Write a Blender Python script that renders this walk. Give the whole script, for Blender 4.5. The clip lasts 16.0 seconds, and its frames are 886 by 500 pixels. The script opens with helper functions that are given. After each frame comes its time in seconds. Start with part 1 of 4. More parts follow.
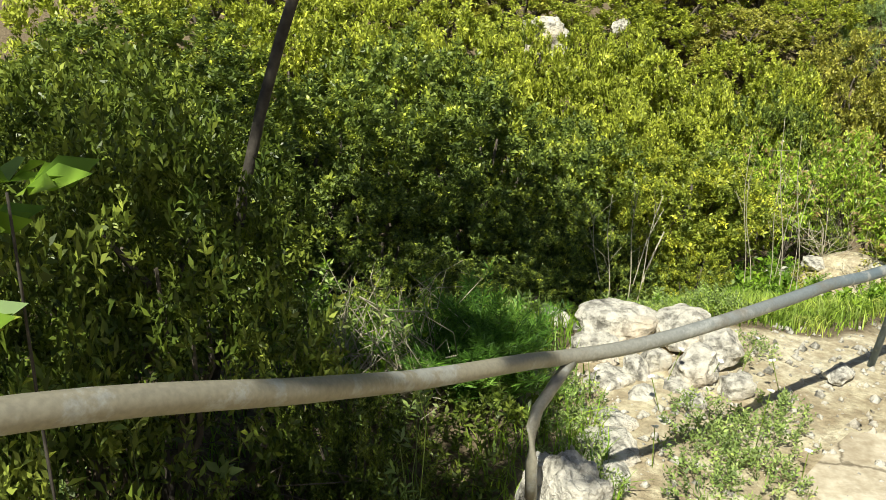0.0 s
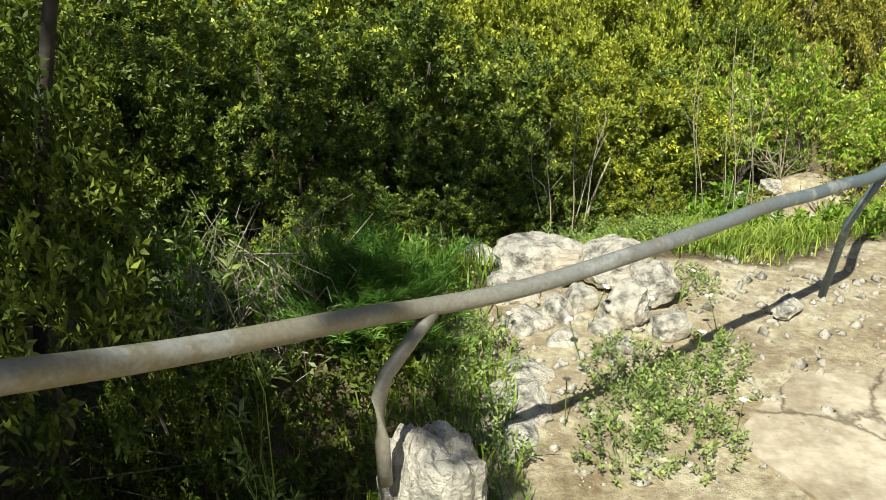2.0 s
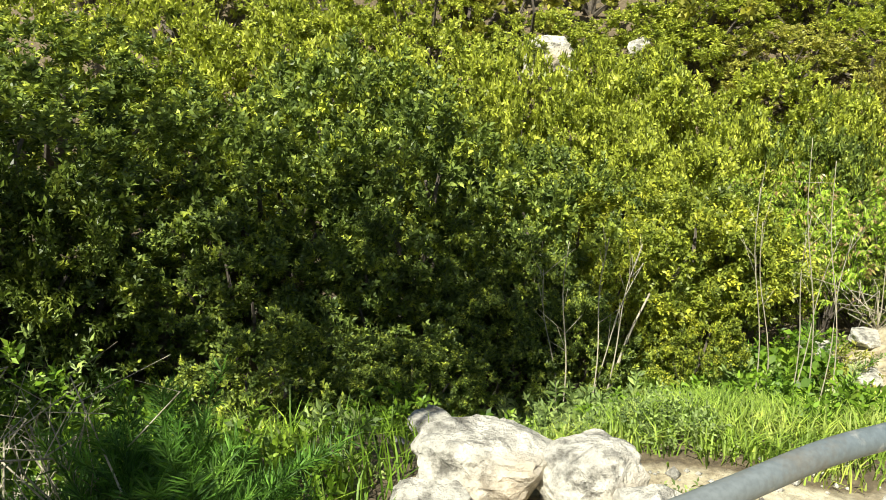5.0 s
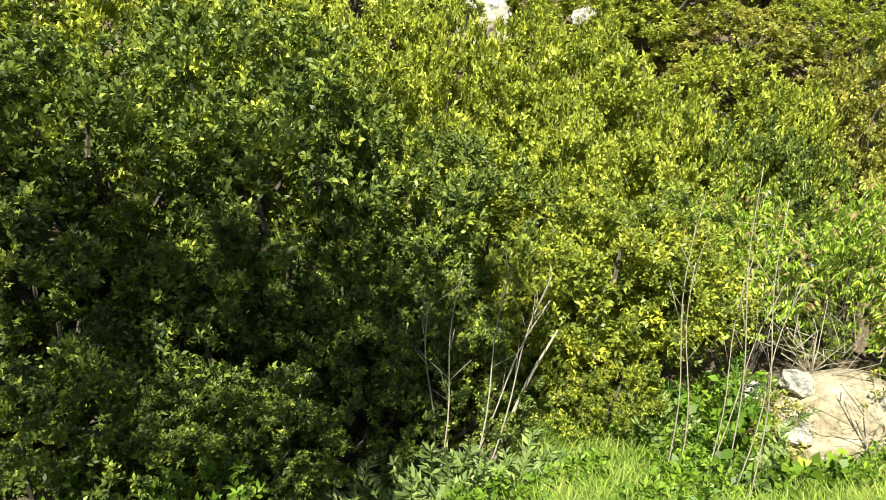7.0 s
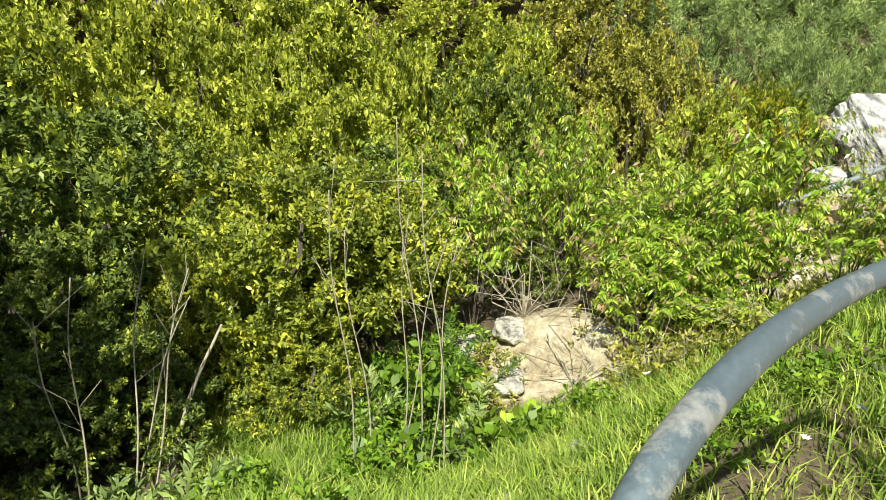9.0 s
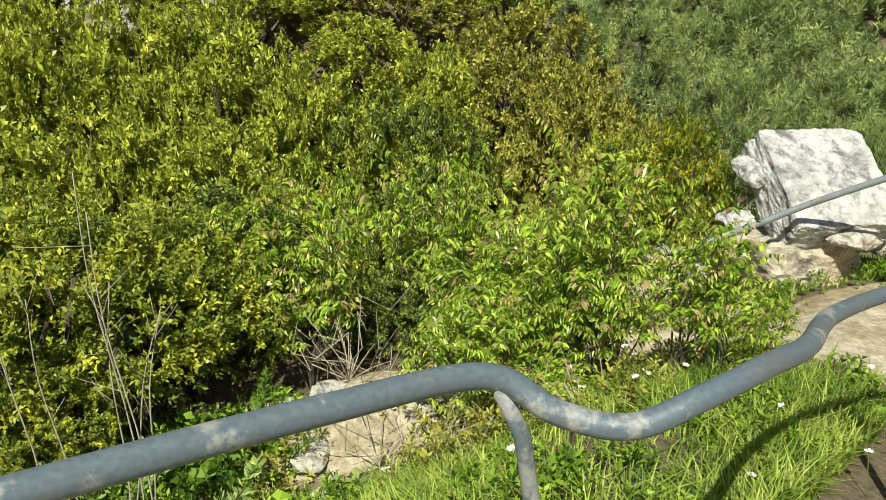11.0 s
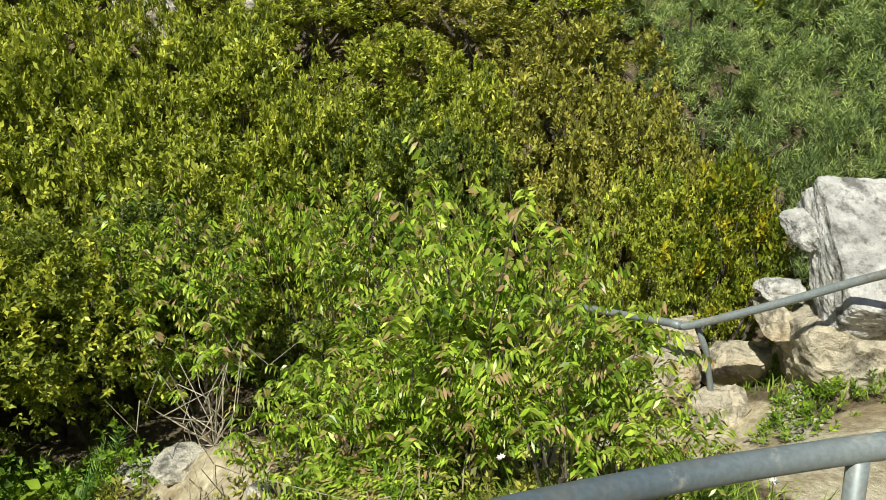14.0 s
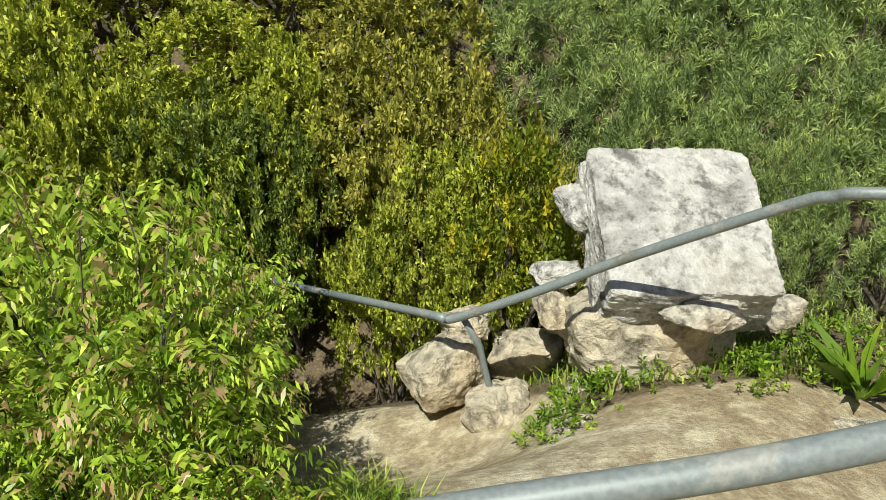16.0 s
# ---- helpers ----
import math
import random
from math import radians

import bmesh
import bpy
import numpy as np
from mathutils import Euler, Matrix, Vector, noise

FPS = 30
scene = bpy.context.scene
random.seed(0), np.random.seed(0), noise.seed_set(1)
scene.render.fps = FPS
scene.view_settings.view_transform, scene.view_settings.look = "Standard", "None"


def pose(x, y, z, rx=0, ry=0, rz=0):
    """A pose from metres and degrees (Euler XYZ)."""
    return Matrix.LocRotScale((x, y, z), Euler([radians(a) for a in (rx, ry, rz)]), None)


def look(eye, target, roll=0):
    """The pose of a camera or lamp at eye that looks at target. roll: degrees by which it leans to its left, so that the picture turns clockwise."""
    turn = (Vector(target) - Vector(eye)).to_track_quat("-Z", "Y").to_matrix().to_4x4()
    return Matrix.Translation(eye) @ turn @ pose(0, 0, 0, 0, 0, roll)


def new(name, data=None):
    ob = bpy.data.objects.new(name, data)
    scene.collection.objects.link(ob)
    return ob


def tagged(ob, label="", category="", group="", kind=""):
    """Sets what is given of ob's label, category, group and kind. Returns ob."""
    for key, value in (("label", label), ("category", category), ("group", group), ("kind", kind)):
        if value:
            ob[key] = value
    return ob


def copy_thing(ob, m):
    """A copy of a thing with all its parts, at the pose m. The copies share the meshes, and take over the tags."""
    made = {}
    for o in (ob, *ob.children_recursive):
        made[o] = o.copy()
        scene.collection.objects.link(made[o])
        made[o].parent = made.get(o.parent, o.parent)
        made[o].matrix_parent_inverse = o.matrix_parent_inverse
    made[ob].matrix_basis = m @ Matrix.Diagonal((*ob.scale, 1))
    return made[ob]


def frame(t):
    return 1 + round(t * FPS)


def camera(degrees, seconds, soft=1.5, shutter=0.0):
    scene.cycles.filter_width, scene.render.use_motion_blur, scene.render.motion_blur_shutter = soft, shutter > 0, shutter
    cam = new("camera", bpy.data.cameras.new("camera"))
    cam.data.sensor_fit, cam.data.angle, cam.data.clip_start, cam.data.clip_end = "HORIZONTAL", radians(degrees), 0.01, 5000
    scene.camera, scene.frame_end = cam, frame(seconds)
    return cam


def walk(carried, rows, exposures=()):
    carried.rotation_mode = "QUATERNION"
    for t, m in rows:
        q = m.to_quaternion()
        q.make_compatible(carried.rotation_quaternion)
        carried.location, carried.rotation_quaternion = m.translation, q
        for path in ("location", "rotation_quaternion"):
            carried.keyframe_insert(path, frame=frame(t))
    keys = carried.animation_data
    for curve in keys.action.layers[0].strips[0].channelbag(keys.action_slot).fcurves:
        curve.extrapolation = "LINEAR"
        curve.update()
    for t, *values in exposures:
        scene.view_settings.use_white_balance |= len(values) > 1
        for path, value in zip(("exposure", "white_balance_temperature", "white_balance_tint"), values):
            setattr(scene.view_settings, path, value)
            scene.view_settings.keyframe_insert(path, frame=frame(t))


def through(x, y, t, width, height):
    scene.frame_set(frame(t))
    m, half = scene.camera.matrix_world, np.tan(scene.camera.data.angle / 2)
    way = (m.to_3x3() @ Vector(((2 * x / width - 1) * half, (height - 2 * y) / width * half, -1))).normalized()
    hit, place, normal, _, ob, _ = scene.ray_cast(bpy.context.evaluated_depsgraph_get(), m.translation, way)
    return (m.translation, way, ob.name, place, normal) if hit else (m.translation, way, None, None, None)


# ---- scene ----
cam = camera(58.3, 16.0, soft=0.85)
PATH = [
    (0, (0.157, 0.159, 1.441), (0.084, 2.04, 0.766), -1.4),
    (0.5, (0.209, 0.29, 1.36), (0.229, 2.148, 0.621), -1.8),
    (1, (0.267, 0.346, 1.361), (0.267, 2.154, 0.505), -2.1),
    (1.5, (0.347, 0.423, 1.309), (0.348, 2.226, 0.444), -2.4),
    (2, (0.432, 0.548, 1.262), (0.416, 2.372, 0.443), -2.8),
    (2.5, (0.574, 0.64, 1.213), (0.498, 2.503, 0.489), -0.7),
    (3, (0.655, 0.778, 1.144), (0.547, 2.674, 0.514), -1.9),
    (3.5, (0.71, 0.909, 1.09), (0.534, 2.802, 0.471), -2.5),
    (4, (0.821, 1.072, 1.054), (0.606, 2.962, 0.437), -1.2),
    (4.2, (0.845, 1.153, 1.02), (0.616, 3.071, 0.501), -3.4),
    (6.3, (0.99, 2.1, 1.101), (0.77, 3.97, 0.426), 2.5),
    (6.5, (1.013, 2.168, 1.102), (0.796, 4.035, 0.42), 2.9),
    (7, (1.106, 2.328, 1.125), (1.03, 4.205, 0.44), 3.3),
    (7.5, (1.225, 2.425, 1.118), (1.435, 4.295, 0.442), 4.3),
    (8, (1.406, 2.525, 1.083), (1.697, 4.361, 0.347), 4.1),
    (8.5, (1.537, 2.597, 1.105), (1.866, 4.415, 0.339), 1.5),
    (9, (1.774, 2.653, 1.079), (2.144, 4.463, 0.312), 0.3),
    (9.5, (1.995, 2.726, 1.096), (2.423, 4.544, 0.382), 0.1),
    (10, (2.254, 2.828, 1.084), (2.647, 4.662, 0.39), -1.1),
    (10.2, (2.369, 2.838, 1.086), (2.746, 4.673, 0.386), -1.3),
    (12.3, (3.484, 3.072, 1.038), (3.543, 4.926, 0.292), -0.7),
    (12.5, (3.525, 3.118, 1.03), (3.561, 4.97, 0.274), -1.5),
    (13, (3.655, 3.272, 0.965), (3.633, 5.122, 0.205), -1.2),
    (13.5, (3.786, 3.424, 0.892), (3.702, 5.314, 0.244), 0.6),
    (14, (3.929, 3.581, 0.874), (3.799, 5.471, 0.231), 0.3),
    (14.5, (4.078, 3.697, 0.883), (3.92, 5.578, 0.22), -1.3),
    (15, (4.22, 3.821, 0.807), (4.14, 5.703, 0.133), -0.8),
    (15.5, (4.432, 3.909, 0.776), (4.349, 5.795, 0.117), -1.9),
    (16, (4.707, 3.963, 0.81), (4.73, 5.837, 0.112), -0.8),
]
walk(cam, [(t, look(eye, target, roll)) for t, eye, target, roll in PATH],
     [(0, 0.64), (2, 0.46), (4, 0.68), (6.5, 0.98), (7.5, 0.92), (9, 0.68), (10.2, 0.54), (12.3, 0.18), (16, 0.18)])

# ---- world, sun, exposure ----
SUN_TO = Vector((-0.20, -0.57, 0.80)).normalized()      # towards the sun
world = bpy.data.worlds.new("sky")
scene.world = world
world.use_nodes = True
wn, wl = world.node_tree.nodes, world.node_tree.links
sky = wn.new("ShaderNodeTexSky")
sky.sky_type, sky.sun_disc = "NISHITA", False
sky.sun_elevation = math.asin(SUN_TO.z)
sky.sun_rotation = math.atan2(SUN_TO.x, SUN_TO.y)
wn["Background"].inputs["Strength"].default_value = 0.05
wl.new(sky.outputs["Color"], wn["Background"].inputs["Color"])
sun = new("sun", bpy.data.lights.new("sun", "SUN"))
sun.data.energy, sun.data.angle, sun.data.color = 5.0, radians(0.55), (0.98, 0.96, 0.84)
sun.matrix_world = look(SUN_TO * 40, (0, 0, 0))

# ---- materials ----


def material(name, rough=0.6, metal=0.0):
    m = bpy.data.materials.new(name)
    m.use_nodes = True
    b = m.node_tree.nodes["Principled BSDF"]
    b.inputs["Roughness"].default_value, b.inputs["Metallic"].default_value = rough, metal
    return m, m.node_tree.nodes, m.node_tree.links, b


def ramp(nodes, stops):
    r = nodes.new("ShaderNodeValToRGB")
    els = r.color_ramp.elements
    while len(els) < len(stops):
        els.new(0.5)
    for e, (p, c) in zip(els, stops):
        e.position, e.color = p, (*c, 1)
    return r


def noise_tex(nodes, links, scale, detail=4, rough=0.55, coords="Object"):
    tc, n = nodes.new("ShaderNodeTexCoord"), nodes.new("ShaderNodeTexNoise")
    n.inputs["Scale"].default_value, n.inputs["Detail"].default_value, n.inputs["Roughness"].default_value = scale, detail, rough
    links.new(tc.outputs[coords], n.inputs["Vector"])
    return n


def mixed(nodes, links, fac, a, b, blend="MIX"):
    m = nodes.new("ShaderNodeMix")
    m.data_type, m.blend_type = "RGBA", blend
    for sock, v in ((m.inputs[0], fac), (m.inputs[6], a), (m.inputs[7], b)):
        if isinstance(v, (int, float)):
            sock.default_value = v
        elif isinstance(v, tuple):
            sock.default_value = (*v, 1)
        else:
            links.new(v, sock)
    return m.outputs[2]


def leaf_material(name, dark, mid, young, patch=2.2, young_from=0.5, gloss=0.42, through=0.35, dry=None):
    """Leaves: colour runs by clumps from dark to young growth, with a spread from leaf to leaf; light comes through."""
    m, n, l, b = material(name, gloss)
    b.inputs["Specular IOR Level"].default_value = 0.3
    clump = noise_tex(n, l, patch, 3, 0.6)
    r = ramp(n, ((0.30, dark), (young_from, mid), (min(young_from + 0.17, 0.95), young)))
    l.new(clump.outputs["Fac"], r.inputs["Fac"])
    geo = n.new("ShaderNodeNewGeometry")
    spread = ramp(n, ((0.0, (0.45, 0.47, 0.5)), (0.6, (1, 1, 1)), (1.0, (1.5, 1.45, 1.2))))
    l.new(geo.outputs["Random Per Island"], spread.inputs["Fac"])
    col = mixed(n, l, 1.0, r.outputs["Color"], spread.outputs["Color"], "MULTIPLY")
    if dry:
        spot = noise_tex(n, l, patch * 1.7, 2)
        dr = ramp(n, ((0.55, (0, 0, 0)), (0.63, (1, 1, 1))))
        l.new(spot.outputs["Fac"], dr.inputs["Fac"])
        col = mixed(n, l, dr.outputs["Color"], col, dry)
    l.new(col, b.inputs["Base Color"])
    tr, mx = n.new("ShaderNodeBsdfTranslucent"), n.new("ShaderNodeMixShader")
    l.new(mixed(n, l, 0.5, col, (1.0, 1.0, 0.55), "MULTIPLY"), tr.inputs["Color"])
    mx.inputs[0].default_value = through
    l.new(b.outputs[0], mx.inputs[1])
    l.new(tr.outputs[0], mx.inputs[2])
    l.new(mx.outputs[0], n["Material Output"].inputs["Surface"])
    return m


def bark_material(name, a, b2, scale=30):
    m, n, l, b = material(name, 0.9)
    t = noise_tex(n, l, scale, 5)
    r = ramp(n, ((0.3, a), (0.7, b2)))
    l.new(t.outputs["Fac"], r.inputs["Fac"])
    l.new(r.outputs["Color"], b.inputs["Base Color"])
    bump = n.new("ShaderNodeBump")
    bump.inputs["Strength"].default_value, bump.inputs["Distance"].default_value = 0.5, 0.01
    l.new(t.outputs["Fac"], bump.inputs["Height"])
    l.new(bump.outputs[0], b.inputs["Normal"])
    return m


def rock_material(name, pale, grey, dark, warm):
    """Weathered limestone: pale ground, grey lichen, dark pits, warm rusty patches."""
    m, n, l, b = material(name, 0.92)
    big, fine, pits = noise_tex(n, l, 3.0, 6, 0.65), noise_tex(n, l, 26, 6, 0.7), noise_tex(n, l, 11, 5, 0.7)
    r1 = ramp(n, ((0.36, grey), (0.52, pale)))
    l.new(big.outputs["Fac"], r1.inputs["Fac"])
    r2 = ramp(n, ((0.36, (0.12, 0.12, 0.12)), (0.50, (1, 1, 1))))
    l.new(pits.outputs["Fac"], r2.inputs["Fac"])
    base = mixed(n, l, r2.outputs["Color"], dark, r1.outputs["Color"])
    patch = noise_tex(n, l, 1.7, 3)
    r3 = ramp(n, ((0.54, (0, 0, 0)), (0.70, (0.75, 0.75, 0.75))))
    l.new(patch.outputs["Fac"], r3.inputs["Fac"])
    base = mixed(n, l, r3.outputs["Color"], base, warm)
    r4 = ramp(n, ((0.3, (0.7, 0.7, 0.7)), (0.7, (1.15, 1.15, 1.15))))
    l.new(fine.outputs["Fac"], r4.inputs["Fac"])
    l.new(mixed(n, l, 1.0, base, r4.outputs["Color"], "MULTIPLY"), b.inputs["Base Color"])
    h = n.new("ShaderNodeMath")
    l.new(pits.outputs["Fac"], h.inputs[0])
    l.new(fine.outputs["Fac"], h.inputs[1])
    bump = n.new("ShaderNodeBump")
    bump.inputs["Strength"].default_value, bump.inputs["Distance"].default_value = 0.9, 0.03
    l.new(h.outputs[0], bump.inputs["Height"])
    l.new(bump.outputs[0], b.inputs["Normal"])
    return m


def pipe_material():
    """Galvanised pipe whose tone changes along its run, with pale scuffs and rust."""
    m, n, l, b = material("galvanised_pipe", 0.5, 0.2)
    a, fine, rust = noise_tex(n, l, 9.0, 6, 0.7), noise_tex(n, l, 120, 4), noise_tex(n, l, 5.0, 6, 0.75)
    tc, xyz = n.new("ShaderNodeTexCoord"), n.new("ShaderNodeSeparateXYZ")
    l.new(tc.outputs["Object"], xyz.inputs[0])
    run = n.new("ShaderNodeMath")
    run.operation = "MULTIPLY_ADD"
    run.inputs[1].default_value, run.inputs[2].default_value = 1 / 9, 2 / 9
    l.new(xyz.outputs["X"], run.inputs[0])
    # tan upper run, dark blue-grey in the middle, paler past the second bend
    run_tone = ramp(n, ((0.24, (0.30, 0.275, 0.20)), (0.31, (0.26, 0.27, 0.25)), (0.40, (0.14, 0.185, 0.205)), (0.68, (0.125, 0.165, 0.19)), (0.715, (0.25, 0.29, 0.29))))
    l.new(run.outputs[0], run_tone.inputs["Fac"])
    worn = ramp(n, ((0.54, (0, 0, 0)), (0.61, (0.8, 0.8, 0.8))))
    l.new(a.outputs["Fac"], worn.inputs["Fac"])
    col = mixed(n, l, worn.outputs["Color"], run_tone.outputs["Color"], (0.38, 0.385, 0.35))
    rr = ramp(n, ((0.56, (0, 0, 0)), (0.70, (0.7, 0.7, 0.7))))
    l.new(rust.outputs["Fac"], rr.inputs["Fac"])
    col = mixed(n, l, rr.outputs["Color"], col, (0.20, 0.17, 0.12))
    rf = ramp(n, ((0.35, (0.85, 0.85, 0.85)), (0.65, (1.08, 1.08, 1.08))))
    l.new(fine.outputs["Fac"], rf.inputs["Fac"])
    l.new(mixed(n, l, 1.0, col, rf.outputs["Color"], "MULTIPLY"), b.inputs["Base Color"])
    rg = ramp(n, ((0.3, (0.42, 0.42, 0.42)), (0.7, (0.58, 0.58, 0.58))))
    l.new(fine.outputs["Fac"], rg.inputs["Fac"])
    l.new(rg.outputs["Color"], b.inputs["Roughness"])
    bump = n.new("ShaderNodeBump")
    bump.inputs["Strength"].default_value, bump.inputs["Distance"].default_value = 0.15, 0.0008
    l.new(fine.outputs["Fac"], bump.inputs["Height"])
    l.new(bump.outputs[0], b.inputs["Normal"])
    return m


def ground_material():
    """Soil and litter; pale trodden earth and worn concrete where the attribute 'trodden' says the trail runs."""
    m, n, l, b = material("ground_soil", 0.95)
    big, fine = noise_tex(n, l, 2.4, 5, 0.65), noise_tex(n, l, 38, 6, 0.7)
    soil = ramp(n, ((0.35, (0.075, 0.055, 0.032)), (0.55, (0.15, 0.115, 0.065)), (0.7, (0.24, 0.19, 0.115))))
    l.new(fine.outputs["Fac"], soil.inputs["Fac"])
    trail = ramp(n, ((0.34, (0.38, 0.31, 0.19)), (0.5, (0.53, 0.47, 0.32)), (0.64, (0.64, 0.59, 0.44))))
    l.new(big.outputs["Fac"], trail.inputs["Fac"])
    mid = noise_tex(n, l, 9, 5, 0.7)
    earth = ramp(n, ((0.44, (0.36, 0.27, 0.19)), (0.58, (1, 1, 1))))
    l.new(mid.outputs["Fac"], earth.inputs["Fac"])
    grit = ramp(n, ((0.33, (0.66, 0.64, 0.6)), (0.62, (1.1, 1.1, 1.08))))
    l.new(fine.outputs["Fac"], grit.inputs["Fac"])
    path = mixed(n, l, 1.0, trail.outputs["Color"], grit.outputs["Color"], "MULTIPLY")
    path = mixed(n, l, 0.5, path, earth.outputs["Color"], "MULTIPLY")
    at = n.new("ShaderNodeAttribute")
    at.attribute_name = "trodden"
    edge = n.new("ShaderNodeMath")
    edge.operation = "MULTIPLY_ADD"
    edge.inputs[1].default_value, edge.inputs[2].default_value = 0.9, -0.45
    l.new(big.outputs["Fac"], edge.inputs[0])
    total = n.new("ShaderNodeMath")
    l.new(at.outputs["Fac"], total.inputs[0])
    l.new(edge.outputs[0], total.inputs[1])
    cut = ramp(n, ((0.42, (0, 0, 0)), (0.58, (1, 1, 1))))
    l.new(total.outputs[0], cut.inputs["Fac"])
    l.new(mixed(n, l, cut.outputs["Color"], soil.outputs["Color"], path), b.inputs["Base Color"])
    bump = n.new("ShaderNodeBump")
    bump.inputs["Strength"].default_value, bump.inputs["Distance"].default_value = 0.7, 0.02
    l.new(fine.outputs["Fac"], bump.inputs["Height"])
    l.new(bump.outputs[0], b.inputs["Normal"])
    return m


M_GROUND = ground_material()
M_PIPE = pipe_material()
M_ROCK = rock_material("limestone", (0.65, 0.61, 0.51), (0.52, 0.50, 0.43), (0.13, 0.12, 0.095), (0.58, 0.45, 0.29))
M_BLOCK = rock_material("lichened_limestone", (0.68, 0.67, 0.63), (0.40, 0.40, 0.37), (0.15, 0.145, 0.13), (0.56, 0.53, 0.45))
M_BUFF = rock_material("buff_limestone", (0.66, 0.59, 0.44), (0.50, 0.46, 0.36), (0.15, 0.13, 0.095), (0.60, 0.45, 0.26))
M_BARK = bark_material("grey_bark", (0.055, 0.045, 0.032), (0.15, 0.125, 0.095))
M_TRUNK = bark_material("dark_bark", (0.022, 0.018, 0.014), (0.07, 0.06, 0.045))
M_DRY = bark_material("dry_stem", (0.27, 0.235, 0.16), (0.50, 0.45, 0.33), 60)
M_LENTISK = leaf_material("lentisk_leaf", (0.08, 0.125, 0.03), (0.40, 0.46, 0.06), (0.62, 0.66, 0.11), 7.0, 0.48, through=0.34)
M_LENTISK_DARK = leaf_material("dark_lentisk_leaf", (0.052, 0.088, 0.026), (0.20, 0.27, 0.055), (0.58, 0.65, 0.09), 7.0, 0.52, through=0.32)
M_YELLOW = leaf_material("young_lentisk_leaf", (0.085, 0.13, 0.028), (0.31, 0.37, 0.05), (0.66, 0.66, 0.08), 6.5, 0.50, through=0.34)
M_BROWN = leaf_material("bronzed_leaf", (0.10, 0.12, 0.024), (0.42, 0.42, 0.08), (0.58, 0.54, 0.13), 7.0, 0.50, through=0.34)
M_GREY = leaf_material("olive_grey_leaf", (0.13, 0.20, 0.07), (0.30, 0.40, 0.14), (0.52, 0.62, 0.21), 5.0, 0.51, 0.6, 0.35)
M_SUMAC = leaf_material("pinnate_leaf", (0.09, 0.18, 0.02), (0.32, 0.49, 0.045), (0.62, 0.75, 0.12), 6.0, 0.48, 0.32, 0.36, dry=(0.48, 0.32, 0.17))
M_GRASS = leaf_material("grass_blade", (0.13, 0.23, 0.03), (0.32, 0.45, 0.07), (0.60, 0.66, 0.17), 6.0, 0.5, 0.5, 0.42)
M_GOLDLEAF = leaf_material("golden_flowering_leaf", (0.08, 0.13, 0.014), (0.20, 0.26, 0.02), (0.62, 0.52, 0.03), 9.0, 0.5)
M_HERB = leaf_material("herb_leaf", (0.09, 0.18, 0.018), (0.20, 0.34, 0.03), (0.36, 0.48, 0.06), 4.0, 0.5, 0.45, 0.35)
M_FENNEL = leaf_material("feathery_leaf", (0.06, 0.15, 0.02), (0.125, 0.27, 0.035), (0.24, 0.40, 0.07), 4.0, 0.5, 0.5, 0.35)
# leaf colour with the shade put in: darker than the sunny leaves
M_SHADE = leaf_material("shade_toned_leaf", (0.055, 0.09, 0.016), (0.13, 0.18, 0.028), (0.32, 0.38, 0.07), 5.0, 0.5, 0.38, 0.3)
M_THISTLE = leaf_material("thistle_leaf", (0.16, 0.24, 0.07), (0.28, 0.38, 0.11), (0.46, 0.53, 0.20), 5.0, 0.5, 0.5, 0.3)
M_FLOWER = material("white_petal", 0.6)[0]
M_FLOWER.node_tree.nodes["Principled BSDF"].inputs["Base Color"].default_value = (0.75, 0.74, 0.68, 1)

# ---- building helpers ----


def part(name, bm, mat, parent=None, label="", smooth=False):
    me = bpy.data.meshes.new(name)
    bm.to_mesh(me)
    bm.free()
    me.materials.append(mat)
    if smooth:
        me.polygons.foreach_set("use_smooth", [True] * len(me.polygons))
    ob = new(name, me)
    if parent:
        ob.parent = parent
    if label:
        ob["label"] = label
    return ob


def raw(name, verts, faces, mat, parent=None, label="", smooth=False):
    """A mesh object from arrays: verts (n, 3), faces (m, 3 or 4)."""
    me = bpy.data.meshes.new(name)
    verts, faces = np.asarray(verts, np.float32), np.asarray(faces, np.int32)
    k = faces.shape[1]
    me.vertices.add(len(verts))
    me.vertices.foreach_set("co", verts.ravel())
    me.loops.add(faces.size)
    me.loops.foreach_set("vertex_index", faces.ravel())
    me.polygons.add(len(faces))
    me.polygons.foreach_set("loop_start", np.arange(0, faces.size, k, dtype=np.int32))
    if smooth:
        me.polygons.foreach_set("use_smooth", np.ones(len(faces), bool))
    me.update(calc_edges=True)
    me.materials.append(mat)
    ob = new(name, me)
    if parent:
        ob.parent = parent
    if label:
        ob["label"] = label
    return ob


def sm(a, b, v):
    t = np.clip((v - a) / (b - a), 0, 1)
    return t * t * (3 - 2 * t)


def waves(x, y, f, seed):
    r = np.random.RandomState(seed)
    out = 0 * x
    for k in range(6):
        a, p, g = r.uniform(0, 6.28), r.uniform(0, 6.28), f * r.uniform(0.6, 1.7)
        out = out + np.sin(g * (x * math.cos(a) + y * math.sin(a)) + p)
    return out / 6


MOUND = 0.38      # pale bank of earth below the shrubs


